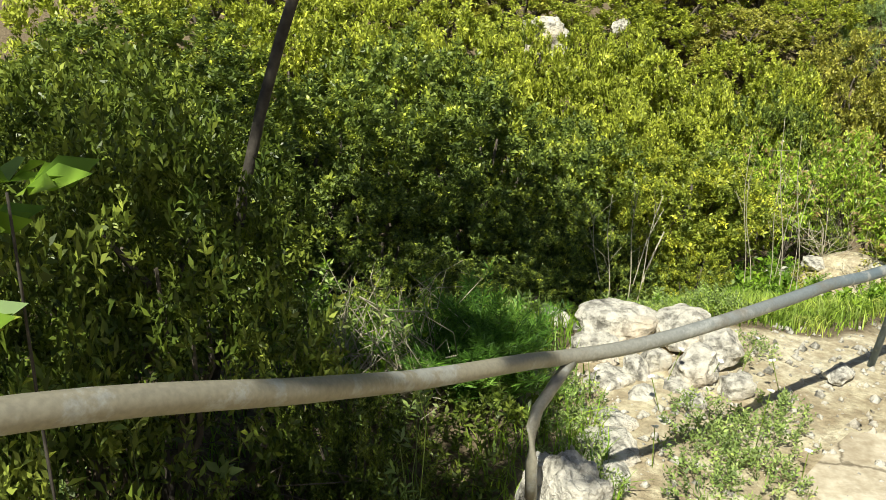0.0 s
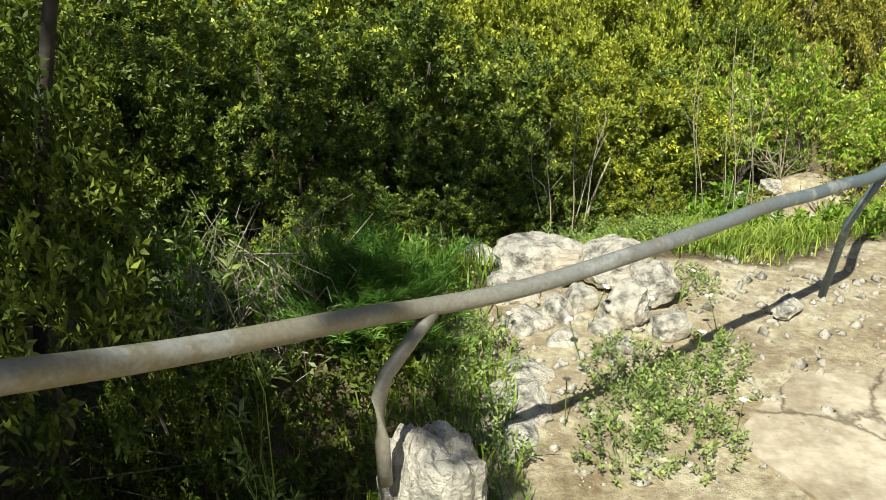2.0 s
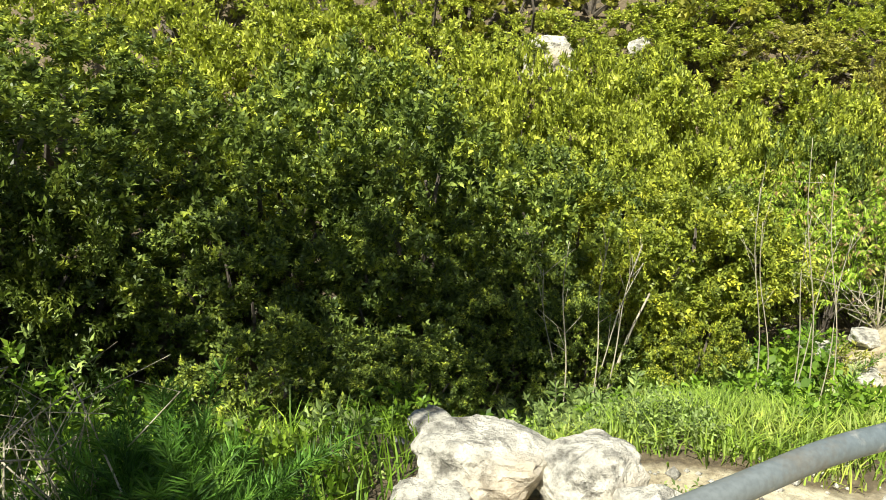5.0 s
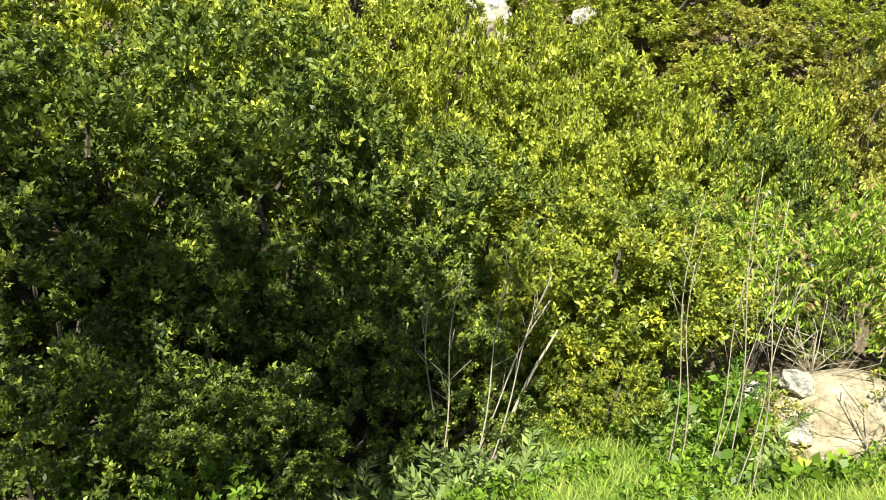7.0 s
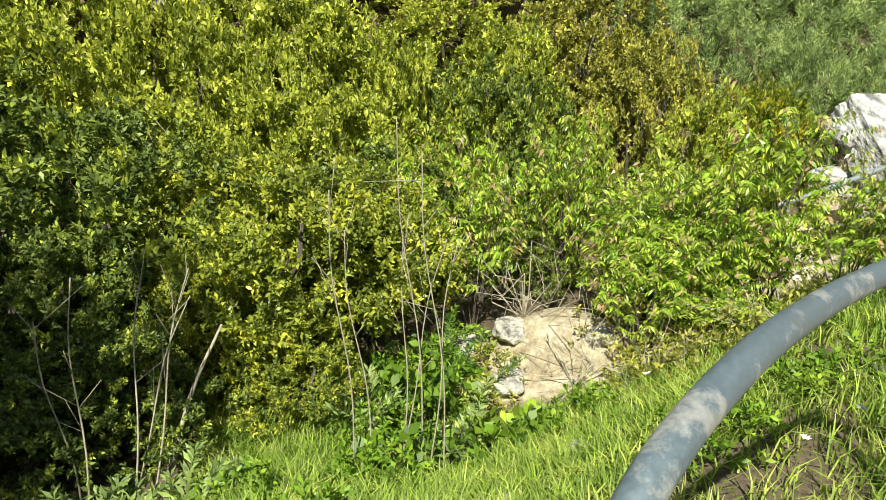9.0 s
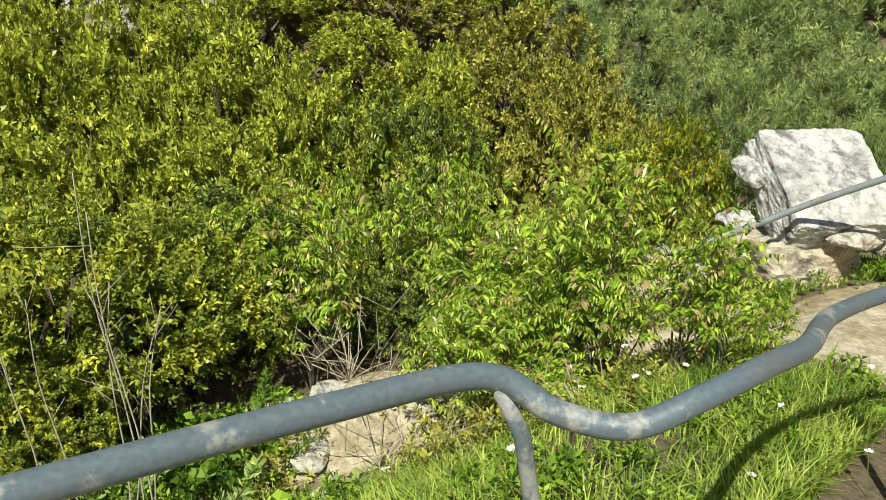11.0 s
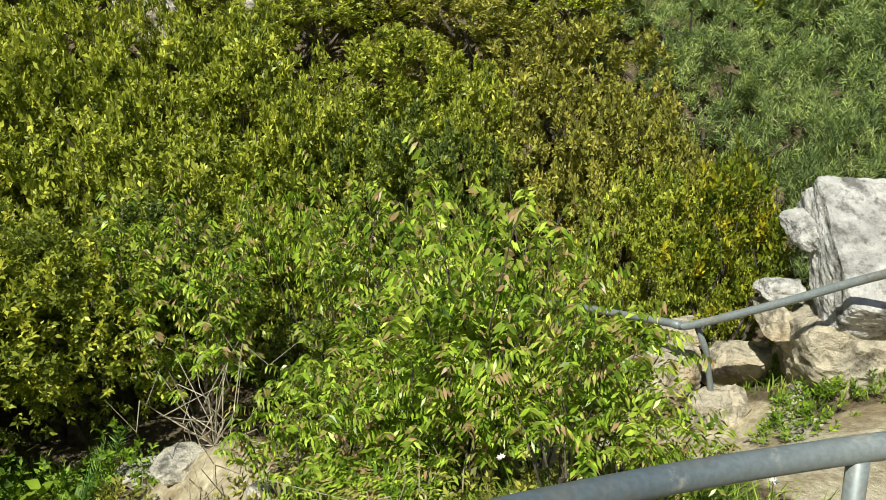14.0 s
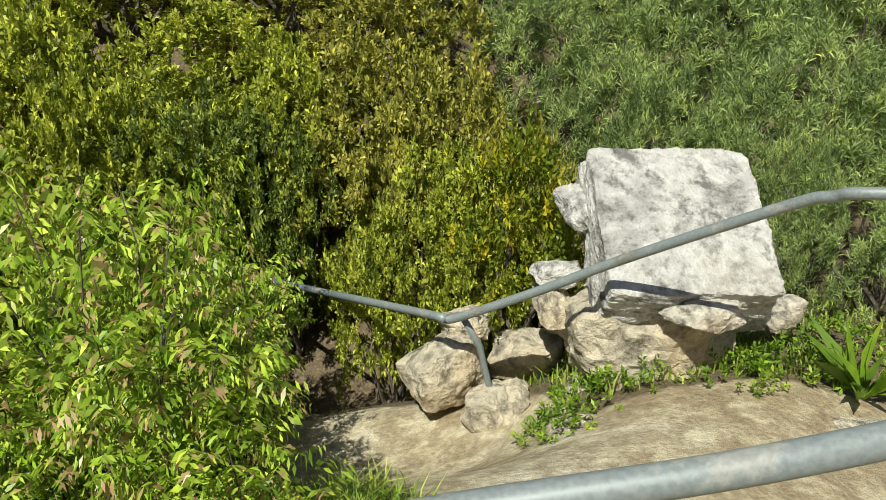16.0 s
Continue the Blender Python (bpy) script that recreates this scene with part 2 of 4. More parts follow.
def land(x, y):
    """Height of the ground: the trail falls to the right, the slope drops behind the rail, the far hillside rises."""
    x, y = np.asarray(x, float), np.asarray(y, float)
    xc = np.clip(x, -4, 7)
    trail = np.where(xc > 0, -0.09 - 0.01 * xc - 0.018 * xc ** 2, -0.09 - 0.35 * xc * sm(0, -1, xc))
    v = -0.61 * (x - 0.5) + 0.79 * (y - 1.68)
    drop = 0.82 * sm(0.9, 2.4, v + 0.5 * sm(1.2, 2.6, x) - 0.5 * sm(0.9, 0.2, x)) * (1 - 0.35 * sm(3.6, 5.2, x))
    gully = 0.42 * sm(0.0, 0.3, v) * sm(1.1, 0.6, v) * sm(0.3, -0.1, x)
    valley = 0.75 * sm(6.9, 8.3, y) * sm(10.8, 8.8, y) * sm(6.2, 4.6, x)
    hill = 0.58 * np.maximum(0, y - 8.6 - 0.25 * np.sin(x))
    hill = np.where(y > 26, 0.58 * 17.4 + 0.12 * (y - 26), hill)
    z = trail * (1 - 0.3 * sm(5, 9, y)) - drop - gully - valley + hill
    z = z + 0.05 * waves(x, y, 1.6, 3) * sm(0.3, 1.5, v) + 0.012 * waves(x, y, 9, 4)
    z = z - 0.2 * np.exp(-((x - 4.8) / 0.5) ** 2 - ((y - 6.5) / 0.45) ** 2) + MOUND * np.exp(-((x - 3.08) / 0.42) ** 2 - ((y - 6.0) / 0.33) ** 2)
    back = np.maximum(0, -v - 2.2)
    return z + 0.35 * np.minimum(back, 30)


def land_z(x, y):
    return float(land(x, y))


def trodden(x, y):
    a = sm(1.05, 0.35, np.abs((y - 2.55) - 0.62 * (x - 1.5))) * sm(0.4, 0.65, x) * sm(2.9, 2.2, x) * 0.9
    a2 = sm(0.55, 0.3, np.hypot((x - 1.25) / 1.3, (y - 2.75) / 1.0) - 0.3) * 0.75
    b = sm(1.0, 0.6, np.hypot((x - 4.45) / 1.0, (y - 6.55) / 0.75))
    c = sm(1.0, 0.7, np.hypot((x - 5.9) / 1.5, (y - 5.95) / 0.75))
    e = 0.6 * sm(1.0, 0.6, np.hypot((x - 3.0) / 0.7, (y - 5.88) / 0.5))
    v = -0.61 * (x - 0.5) + 0.79 * (y - 1.68)
    d = sm(-0.15, -0.4, v) * sm(-2.6, -2.2, v)
    return np.clip(np.maximum.reduce([a, a2, b, c, d, e]), 0, 1)


def grid_lines(lo, hi, fine_lo, fine_hi, step, growth=1.35):
    mid = list(np.arange(fine_lo, fine_hi + 1e-6, step))
    s, p = step, fine_hi
    while p < hi:
        s *= growth
        p += s
        mid.append(p)
    s, p = step, fine_lo
    while p > lo:
        s *= growth
        p -= s
        mid.insert(0, p)
    return np.array(mid)


gx, gy = grid_lines(-400, 400, -1.5, 8, 0.06), grid_lines(-400, 400, 0.5, 9, 0.06)
GX, GY = np.meshgrid(gx, gy)
GZ = land(GX, GY)
nx, ny = len(gx), len(gy)
idx = np.arange(nx * ny).reshape(ny, nx)
quads = np.stack([idx[:-1, :-1], idx[:-1, 1:], idx[1:, 1:], idx[1:, :-1]], -1).reshape(-1, 4)
ground = raw("ground", np.stack([GX, GY, GZ], -1).reshape(-1, 3), quads, M_GROUND, smooth=True)
att = ground.data.attributes.new("trodden", "FLOAT", "POINT")
att.data.foreach_set("value", trodden(GX, GY).ravel().astype(np.float32))
tagged(ground, "stony soil slope with a pale trodden trail", "ground", kind="structure")


def tube(points, radius, sides=14, taper=None, cap=True):
    """A round bar along points; taper: radius at the far end."""
    P = [Vector(p) for p in points]
    verts, faces = [], []
    up = Vector((0.01, 0.02, 1))
    for i, p in enumerate(P):
        d = (P[min(i + 1, len(P) - 1)] - P[max(i - 1, 0)]).normalized()
        a = d.cross(up)
        a = (a if a.length > 0.1 else d.cross(Vector((1, 0, 0)))).normalized()
        c = d.cross(a)
        r = radius if taper is None else radius + (taper - radius) * i / (len(P) - 1)
        for k in range(sides):
            w = 2 * math.pi * k / sides
            verts.append(p + r * (math.cos(w) * a + math.sin(w) * c))
    for i in range(len(P) - 1):
        for k in range(sides):
            faces.append((i * sides + k, i * sides + (k + 1) % sides, (i + 1) * sides + (k + 1) % sides, (i + 1) * sides + k))
    bm = bmesh.new()
    bv = [bm.verts.new(v) for v in verts]
    for q in faces:
        bm.faces.new([bv[k] for k in q])
    if cap:
        bm.faces.new(bv[:sides])
        bm.faces.new(bv[-sides:])
    bmesh.ops.recalc_face_normals(bm, faces=bm.faces)
    return bm


def bend(points, steps=6):
    """A smooth line through the points (Catmull-Rom)."""
    P = [Vector(p) for p in points]
    P = [2 * P[0] - P[1], *P, 2 * P[-1] - P[-2]]
    out = []
    for a, b, c, d in zip(P, P[1:], P[2:], P[3:]):
        for k in range(steps):
            t = k / steps
            out.append(0.5 * ((2 * b) + (c - a) * t + (2 * a - 5 * b + 4 * c - d) * t * t + (3 * b - a - 3 * c + d) * t ** 3))
    return [*out, P[-2]]


# ---- leaves ----


def unit(v):
    return v / np.maximum(np.linalg.norm(v, axis=-1, keepdims=True), 1e-9)


LIT = np.array([-0.1, -0.3, 0.7])      # leaves turn their faces to the light


def leaves(base, way, length, width, rng, fold=0.25):
    """Folded leaf blades: base and way (n, 3), length (n,). Returns verts and quads."""
    n = len(base)
    side = unit(np.cross(way, unit(0.6 * rng.normal(size=(n, 3)) + LIT)))
    norm = np.cross(side, way)
    L, W = length[:, None], (length * width)[:, None]
    mid = base + way * L * 0.5
    v = np.stack([base, mid + side * W * 0.5 + norm * W * fold, base + way * L - norm * L * 0.08, mid - side * W * 0.5 + norm * W * fold], 1)
    f = np.arange(n * 4).reshape(n, 4)
    return v.reshape(-1, 3), f


def sprigs(pos, axis, count, leaf, width, rng, open_angle=(0.5, 1.25), stem=0.05):
    """Leafy shoots: around each position, leaves along a short shoot that points along axis."""
    n = len(pos)
    t1 = unit(np.cross(axis, rng.normal(size=(n, 3))))
    t2 = np.cross(axis, t1)
    k = np.tile(np.arange(count), n)
    i = np.repeat(np.arange(n), count)
    phi = k * 2.4 + rng.uniform(0, 0.7, n * count) + np.repeat(rng.uniform(0, 6.3, n), count)
    el = rng.uniform(*open_angle, n * count)
    d = np.cos(el)[:, None] * axis[i] + np.sin(el)[:, None] * (np.cos(phi)[:, None] * t1[i] + np.sin(phi)[:, None] * t2[i])
    base = pos[i] + axis[i] * (stem * (k / count))[:, None]
    return leaves(base, unit(d), leaf * rng.uniform(0.7, 1.2, n * count), width, rng)


def lump_points(lumps, per_m2, rng, low=-0.5, bunch=10, gather=0.032):
    """Points and outward axes over a heap of balls (x, y, z, r), gathered in bunches, none deep inside another ball."""
    P, N = [], []
    for c in lumps:
        c = np.array(c)
        n = int(per_m2 * 12.6 * c[3] ** 2 / bunch)
        d = unit(rng.normal(size=(n, 3)))
        d = d[d[:, 2] > low]
        rr = c[3] * (1 + 0.14 * waves(d[:, 0] * 3 + c[0] * 9, d[:, 1] * 3 + d[:, 2] * 2.3, 2.2, int(abs(c[0] * 100)) % 97)) * rng.uniform(0.62, 1.1, len(d)) ** 0.6
        d, rr = np.repeat(d, bunch, 0), np.repeat(rr, bunch)
        off = rng.normal(size=d.shape) * gather
        P.append(c[:3] + d * rr[:, None] + off)
        N.append(unit(d + off * 6))
    P, N = np.concatenate(P), np.concatenate(N)
    keep = np.ones(len(P), bool)
    for c in lumps:
        keep &= np.linalg.norm(P - np.array(c[:3]), axis=1) > 0.62 * c[3]
    return P[keep], N[keep]


def limbs(bm, base, tips, r, rng, wob=0.12, sides=5):
    for tip in tips:
        a, b = Vector(base), Vector(tip)
        pts = [a.lerp(b, k / 4) + Vector(rng.normal(size=3)) * wob * (b - a).length * (0 if k in (0, 4) else 0.5) for k in range(5)]
        t = tube(pts, r, sides, r * 0.25, cap=False)
        me = bpy.data.meshes.new("tmp")
        t.to_mesh(me)
        t.free()
        bm.from_mesh(me)
        bpy.data.meshes.remove(me)


def bush_kind(name, mat, seed, radius=1.0, height=1.2, lumps=9, per_m2=230, count=8, leaf=0.045, width=0.42, label="", category="bush", upright=0.45, low=-0.5):
    """One bush about its foot: limbs under a lumpy crown of leafy shoots."""
    rng = np.random.RandomState(seed)
    root = new(name)
    L = []
    for k in range(lumps):
        a, q = k * 2.4 + rng.uniform(0, 0.6), math.sqrt((k + 0.4) / lumps)
        r = radius * rng.uniform(0.30, 0.46)
        L.append((q * radius * 0.72 * math.cos(a), q * radius * 0.72 * math.sin(a), height - r - (q ** 2) * height * rng.uniform(0.30, 0.55), r))
    P, N = lump_points(L, per_m2, rng, low)
    axis = unit(N + np.array([0, 0, upright]) + rng.normal(size=N.shape) * 0.35)
    v, f = sprigs(P, axis, count, leaf, width, rng)
    raw("crown", v, f, mat, root)
    bm = bmesh.new()
    limbs(bm, (0, 0, -0.1), [(c[0] * 0.9, c[1] * 0.9, c[2]) for c in L], 0.028 * height, rng)
    part("trunk", bm, M_BARK, root, "grey twiggy branching stem")
    root["tall"] = height
    return tagged(root, label, category, group=name + " thicket")


USED = set()


def put(kind, x, y, turn=0.0, size=1.0, tall=None, sink=0.03, z=None):
    """Stands a bush or plant at x, y: the kind itself the first time, then copies of it."""
    z = (land_z(x, y) if z is None else z) - sink
    if kind.name in USED:
        ob = copy_thing(kind, pose(x, y, z, 0, 0, turn))
    else:
        USED.add(kind.name)
        ob = kind
        ob.matrix_basis = pose(x, y, z, 0, 0, turn)
    ob.scale = (size, size, size if tall is None else tall)
    return ob


# ---- handrails ----
RAIL = [(-1.25, -0.46, 1.486), (-0.743, 0.196, 1.233), (-0.324, 0.764, 1.062), (-0.081, 1.158, 0.871), (0.066, 1.455, 0.724), (0.273, 1.727, 0.614), (0.375, 1.88, 0.545), (0.575, 2.015, 0.507), (0.828, 2.17, 0.497),
        (1.123, 2.405, 0.467), (1.30, 2.54, 0.456), (1.45, 2.64, 0.44), (1.62, 2.775, 0.418), (1.75, 2.865, 0.405), (1.86, 2.945, 0.435), (1.94, 3.03, 0.56), (2.03, 3.115, 0.665), (2.20, 3.26, 0.675), (2.40, 3.42, 0.64), (2.606, 3.565, 0.60), (2.85, 3.71, 0.562), (3.06, 3.81, 0.53), (3.16, 3.79, 0.475), (3.26, 3.77, 0.455), (3.37, 3.79, 0.478), (3.50, 3.855, 0.48), (3.65, 3.975, 0.44),
        (3.848, 4.20, 0.37), (4.11, 4.41, 0.30), (4.398, 4.547, 0.271), (4.697, 4.60, 0.295), (5.036, 4.62, 0.334), (5.449, 4.66, 0.395), (5.95, 4.70, 0.475)]
R_PIPE = 0.019


def foot(x, y, lift=0.0):
    return (x, y, land_z(x, y) - 0.06 + lift)


handrail = tagged(new("handrail"), "worn galvanised pipe handrail with bent posts along the trail", "handrail")
part("rail", tube(bend(RAIL, 8), R_PIPE, 20), M_PIPE, handrail, smooth=True)
part("post", tube([(0.29, 1.75, 0.24), (0.291, 1.753, 0.34), (0.292, 1.756, 0.43), (0.305, 1.778, 0.464), (0.35, 1.835, 0.498), (0.395, 1.892, 0.53)], 0.0145, 12), M_PIPE, handrail, "bent pipe post", True)
part("brace", tube([foot(1.80, 3.16), (1.81, 3.07, 0.16), (1.85, 2.945, 0.42)], 0.014, 12), M_PIPE, handrail, "slanting pipe brace", True)
part("post", tube([foot(3.21, 3.85), (3.15, 3.805, 0.20), (3.12, 3.825, 0.42), (3.08, 3.81, 0.515)], 0.013, 12), M_PIPE, handrail, "upright pipe post", True)
part("post", tube([foot(4.45, 4.53), (4.44, 4.54, 0.0), (4.43, 4.55, 0.26)], 0.015, 12), M_PIPE, handrail, "upright pipe post", True)

lower_rail = tagged(new("lower_handrail"), "thin grey pipe handrail bending down past the boulders", "handrail")
LOW = [(2.95, 9.2, -1.58), (3.35, 8.75, -1.29), (3.69, 8.34, -0.99), (3.75, 8.26, -0.955), (3.81, 8.18, -0.94), (4.66, 6.95, -0.58), (4.735, 6.86, -0.56), (4.80, 6.82, -0.54), (5.10, 6.66, -0.36), (5.36, 6.50, -0.18), (5.74, 6.17, 0.105), (5.83, 6.08, 0.16), (5.95, 5.98, 0.195), (6.7, 5.6, 0.26)]
part("rail", tube(bend(LOW, 6), 0.018, 16), M_PIPE, lower_rail, smooth=True)
part("post", tube([(4.945, 6.88, -1.05), (4.93, 6.88, -0.90), (4.885, 6.87, -0.69), (4.82, 6.83, -0.55)], 0.014, 12), M_PIPE, lower_rail, "leaning pipe post", True)


# ---- rocks ----
def rock(name, at, size, seed, mat=None, turn=0.0, rough=0.16, blocky=0.5, detail=3, tilt=(0, 0), label="", category="rock", group="", cut=0.7):
    """A weathered stone: a ball squared off, cut by planes and roughened."""
    rng = np.random.RandomState(seed)
    bm = bmesh.new()
    bmesh.ops.create_icosphere(bm, subdivisions=detail, radius=1)
    cuts = [(Vector(unit(rng.normal(size=3))), cut + rng.uniform(-0.12, 0.12)) for _ in range(7)]
    off = Vector(rng.uniform(-50, 50, 3))
    for v in bm.verts:
        p = v.co.normalized()
        m = max(abs(p.x), abs(p.y), abs(p.z))
        p = p.lerp(p / m * 0.82, blocky)
        for n, d in cuts:
            over = p.dot(n) - d
            if over > 0:
                p = p - n * over * 0.85
        q = noise.fractal(p * 1.5 + off, 0.9, 2.1, 4) * rough + noise.fractal(p * 6 + off, 0.8, 2.0, 3) * rough * 0.25
        v.co = Vector((p.x * size[0], p.y * size[1], p.z * size[2])) * (1 + q)
    ob = part(name, bm, mat or M_ROCK, smooth=False)
    ob.matrix_basis = pose(*at, tilt[0], tilt[1], turn)
    return tagged(ob, label or "weathered pale limestone with dark pits", category, group)


PILE = [  # dry stone pile: x, y, z, sizes, seed, turn
    (0.80, 3.30, -0.02, 0.19, 0.15, 0.10, 1, 10), (1.06, 3.22, -0.03, 0.13, 0.13, 0.09, 2, 40), (1.02, 2.96, -0.07, 0.10, 0.10, 0.085, 3, 0),
    (0.80, 2.98, -0.09, 0.07, 0.06, 0.075, 4, 70), (0.89, 3.03, -0.08, 0.06, 0.06, 0.065, 5, 20), (0.68, 2.92, -0.12, 0.11, 0.09, 0.075, 6, 30),
    (0.93, 2.88, -0.12, 0.06, 0.05, 0.05, 7, 55), (1.16, 2.86, -0.10, 0.075, 0.06, 0.055, 8, 15), (1.16, 3.10, -0.05, 0.09, 0.09, 0.08, 9, 80),
    (0.66, 3.14, -0.08, 0.10, 0.10, 0.08, 10, 0), (0.78, 2.82, -0.12, 0.07, 0.06, 0.05, 11, 10), (0.98, 2.80, -0.12, 0.08, 0.06, 0.04, 12, 60),
    (0.66, 2.66, -0.12, 0.10, 0.12, 0.05, 13, 20), (0.62, 2.48, -0.12, 0.12, 0.13, 0.06, 14, 50), (1.55, 3.50, -0.18, 0.07, 0.06, 0.05, 15, 0),
    (1.43, 3.38, -0.17, 0.10, 0.06, 0.03, 16, 30), (0.44, 3.60, -0.28, 0.13, 0.10, 0.10, 17, 30), (0.58, 2.30, -0.11, 0.08, 0.09, 0.05, 18, 0),
    (1.62, 3.02, -0.13, 0.08, 0.05, 0.03, 19, 40), (0.83, 2.66, -0.13, 0.05, 0.05, 0.03, 20, 40)]
for x, y, z, a, b, c, seed, turn in PILE:
    rock("stone", (x, y, z), (a * 1.06, b * 1.06, c * 1.08), seed, turn=turn, blocky=0.45, rough=0.2, detail=4 if a > 0.09 else 3, label="pale pitted limestone rubble stone in a loose pile", group="stones of the pile")
rock("boulder", (0.375, 1.80, 0.11), (0.115, 0.13, 0.215), 31, turn=20, detail=5, rough=0.2, label="grey and white boulder that holds the rail post")
rock("boulder", (-0.12, 1.85, -0.28), (0.12, 0.12, 0.16), 32, turn=60, detail=4, rough=0.18, label="grey shaded boulder at the trail's edge")
# the great block and the stones under it
rock("rock_block", (5.655, 6.93, -0.255), (0.40, 0.415, 0.17), 47, M_BLOCK, turn=2, tilt=(38, 2), blocky=0.985, rough=0.06, detail=6, label="great squared limestone block, white with grey lichen", cut=1.3)
rock("stone", (5.31, 7.06, -0.17), (0.09, 0.13, 0.09), 51, M_BLOCK, turn=10, tilt=(25, -20), detail=4, blocky=0.6, label="pale stone leaning on the great block")
rock("boulder", (5.60, 6.97, -0.70), (0.41, 0.40, 0.30), 41, M_BUFF, turn=-6, blocky=0.85, rough=0.13, detail=5, label="buff limestone boulder under the great block", cut=0.9)
rock("stone", (5.69, 6.60, -0.44), (0.165, 0.10, 0.06), 49, turn=12, detail=4, label="flat stone wedged under the great block")
rock("boulder", (5.21, 6.98, -0.58), (0.10, 0.14, 0.12), 42, M_BUFF, turn=10, detail=4, label="rusty brown boulder wedged beside the great block")
rock("stone", (5.21, 7.0, -0.43), (0.12, 0.10, 0.055), 52, M_BLOCK, turn=-12, detail=4, label="flat pale stone on the wedged boulder")
rock("boulder", (5.12, 7.16, -0.88), (0.18, 0.16, 0.13), 43, M_BUFF, turn=-20, detail=4, blocky=0.75, label="flat-topped boulder by the lower rail")
rock("stone", (4.84, 7.16, -0.74), (0.16, 0.12, 0.07), 53, M_BUFF, turn=12, detail=4, blocky=0.75, label="flat stone laid on the boulders by the lower rail")
rock("boulder", (4.72, 7.06, -0.89), (0.205, 0.18, 0.18), 44, M_BUFF, turn=30, detail=5, rough=0.12, label="rounded buff boulder by the lower rail")
rock("boulder", (4.96, 6.84, -1.07), (0.17, 0.15, 0.21), 45, M_BUFF, turn=0, detail=5, label="pale boulder at the post's foot")
rock("boulder", (5.32, 6.78, -0.93), (0.11, 0.11, 0.15), 46, M_BUFF, turn=15, detail=4, label="pale boulder in the row under the block")
rock("boulder", (5.27, 6.42, -0.88), (0.17, 0.13, 0.10), 48, M_BUFF, turn=15, detail=4, blocky=0.7, label="half-buried pale boulder at the trail's edge")
rock("stone", (5.82, 6.45, -0.79), (0.24, 0.13, 0.07), 54, M_BUFF, turn=8, detail=4, blocky=0.8, label="flat cracked stone paving the trail's edge")
rock("stone", (6.15, 6.35, -0.80), (0.17, 0.12, 0.06), 55, M_BUFF, turn=-14, detail=4, blocky=0.8, label="flat cracked stone paving the trail's edge")
rock("boulder", (6.13, 6.95, -0.60), (0.12, 0.10, 0.09), 50, turn=15, detail=4, label="small grey boulder beside the great block")
for k, (x, y, a, b, c) in enumerate([(2.62, 6.10, 0.14, 0.10, 0.06), (2.80, 5.46, 0.12, 0.08, 0.05), (2.8, 6.0, 0.12, 0.09, 0.05), (2.45, 5.0, 0.09, 0.07, 0.05), (3.2, 5.8, 0.09, 0.07, 0.05),
                                        (2.70, 4.72, 0.08, 0.07, 0.05), (2.05, 4.62, 0.08, 0.06, 0.04), (2.72, 5.75, 0.12, 0.09, 0.06), (2.35, 4.4, 0.07, 0.05, 0.04), (0.60, 3.92, 0.15, 0.10, 0.12)]):
    rock("stone", (x, y, land_z(x, y) + 0.25 * c), (a, b, c), 60 + k, turn=k * 37, detail=4, label="white stone half sunk in the grass slope", group="stones in the slope")
for k, (x, y, r, top) in enumerate([(1.05, 10.1, 0.26, 0.80), (2.0, 10.2, 0.12, 0.78)]):
    rock("outcrop", (x, y, top - r * 0.8), (r * 1.3, r * 0.7, r), 80 + k, M_ROCK, turn=k * 50, detail=4, label="pale rock outcrop on the hillside among bushes", group="hillside outcrops")

# ---- bushes ----
K_DARK = [bush_kind("dark_bush", M_LENTISK_DARK, 200 + k, 1.0, 1.45, 12, 150, 9, 0.044, 0.44, "dense dark green evergreen bush with small leaves", low=-0.8) for k in range(2)]
K_LENT = [bush_kind("lentisk_bush", M_LENTISK, 210 + k, 0.9, 1.3, 11, 155, 9, 0.042, 0.46, "dense evergreen bush, olive green with yellow tips", low=-0.6) for k in range(3)]
K_YEL = [bush_kind("yellow_green_bush", M_YELLOW, 220 + k, 0.62, 1.15, 10, 420, 8, 0.034, 0.46, "sunlit bush with bright yellow-green young leaves", low=-0.9) for k in range(2)]
K_BRN = [bush_kind("bronzed_bush", M_BROWN, 230 + k, 0.8, 1.3, 10, 190, 9, 0.039, 0.46, "bush with bronze and brownish young leaves", low=-0.6) for k in range(2)]
K_GREY = [bush_kind("grey_green_shrub", M_GREY, 240 + k, 0.9, 1.2, 10, 200, 10, 0.054, 0.15, "feathery grey-green shrub with fine upright leaves", upright=1.5) for k in range(2)]
# K_SHADE: shade under the tree is partly in these leaves' dark colour
K_SHADE = [bush_kind("shaded_shrub", M_SHADE, 250 + k, 0.7, 1.1, 12, 300, 8, 0.036, 0.38, "shaded shrub with small pale-edged leaves, coloured darker for shade", low=-0.9) for k in range(2)]
K_FAR = [bush_kind("hillside_bush", m, 260 + k, 0.95, 1.3, 9, 55, 7, 0.085, 0.5, "evergreen bush on the hillside", low=-0.3) for k, m in enumerate((M_LENTISK, M_BROWN, M_LENTISK))]
rb = random.Random(5)


def stand(kinds, rows, tall=None):
    """Rows of x, y, size across and the height that the crown reaches."""
    for x, y, size, top in rows:
        k = kinds[rb.randrange(len(kinds))]
        put(k, x, y, rb.uniform(0, 360), size, (top - land_z(x, y)) / k["tall"])


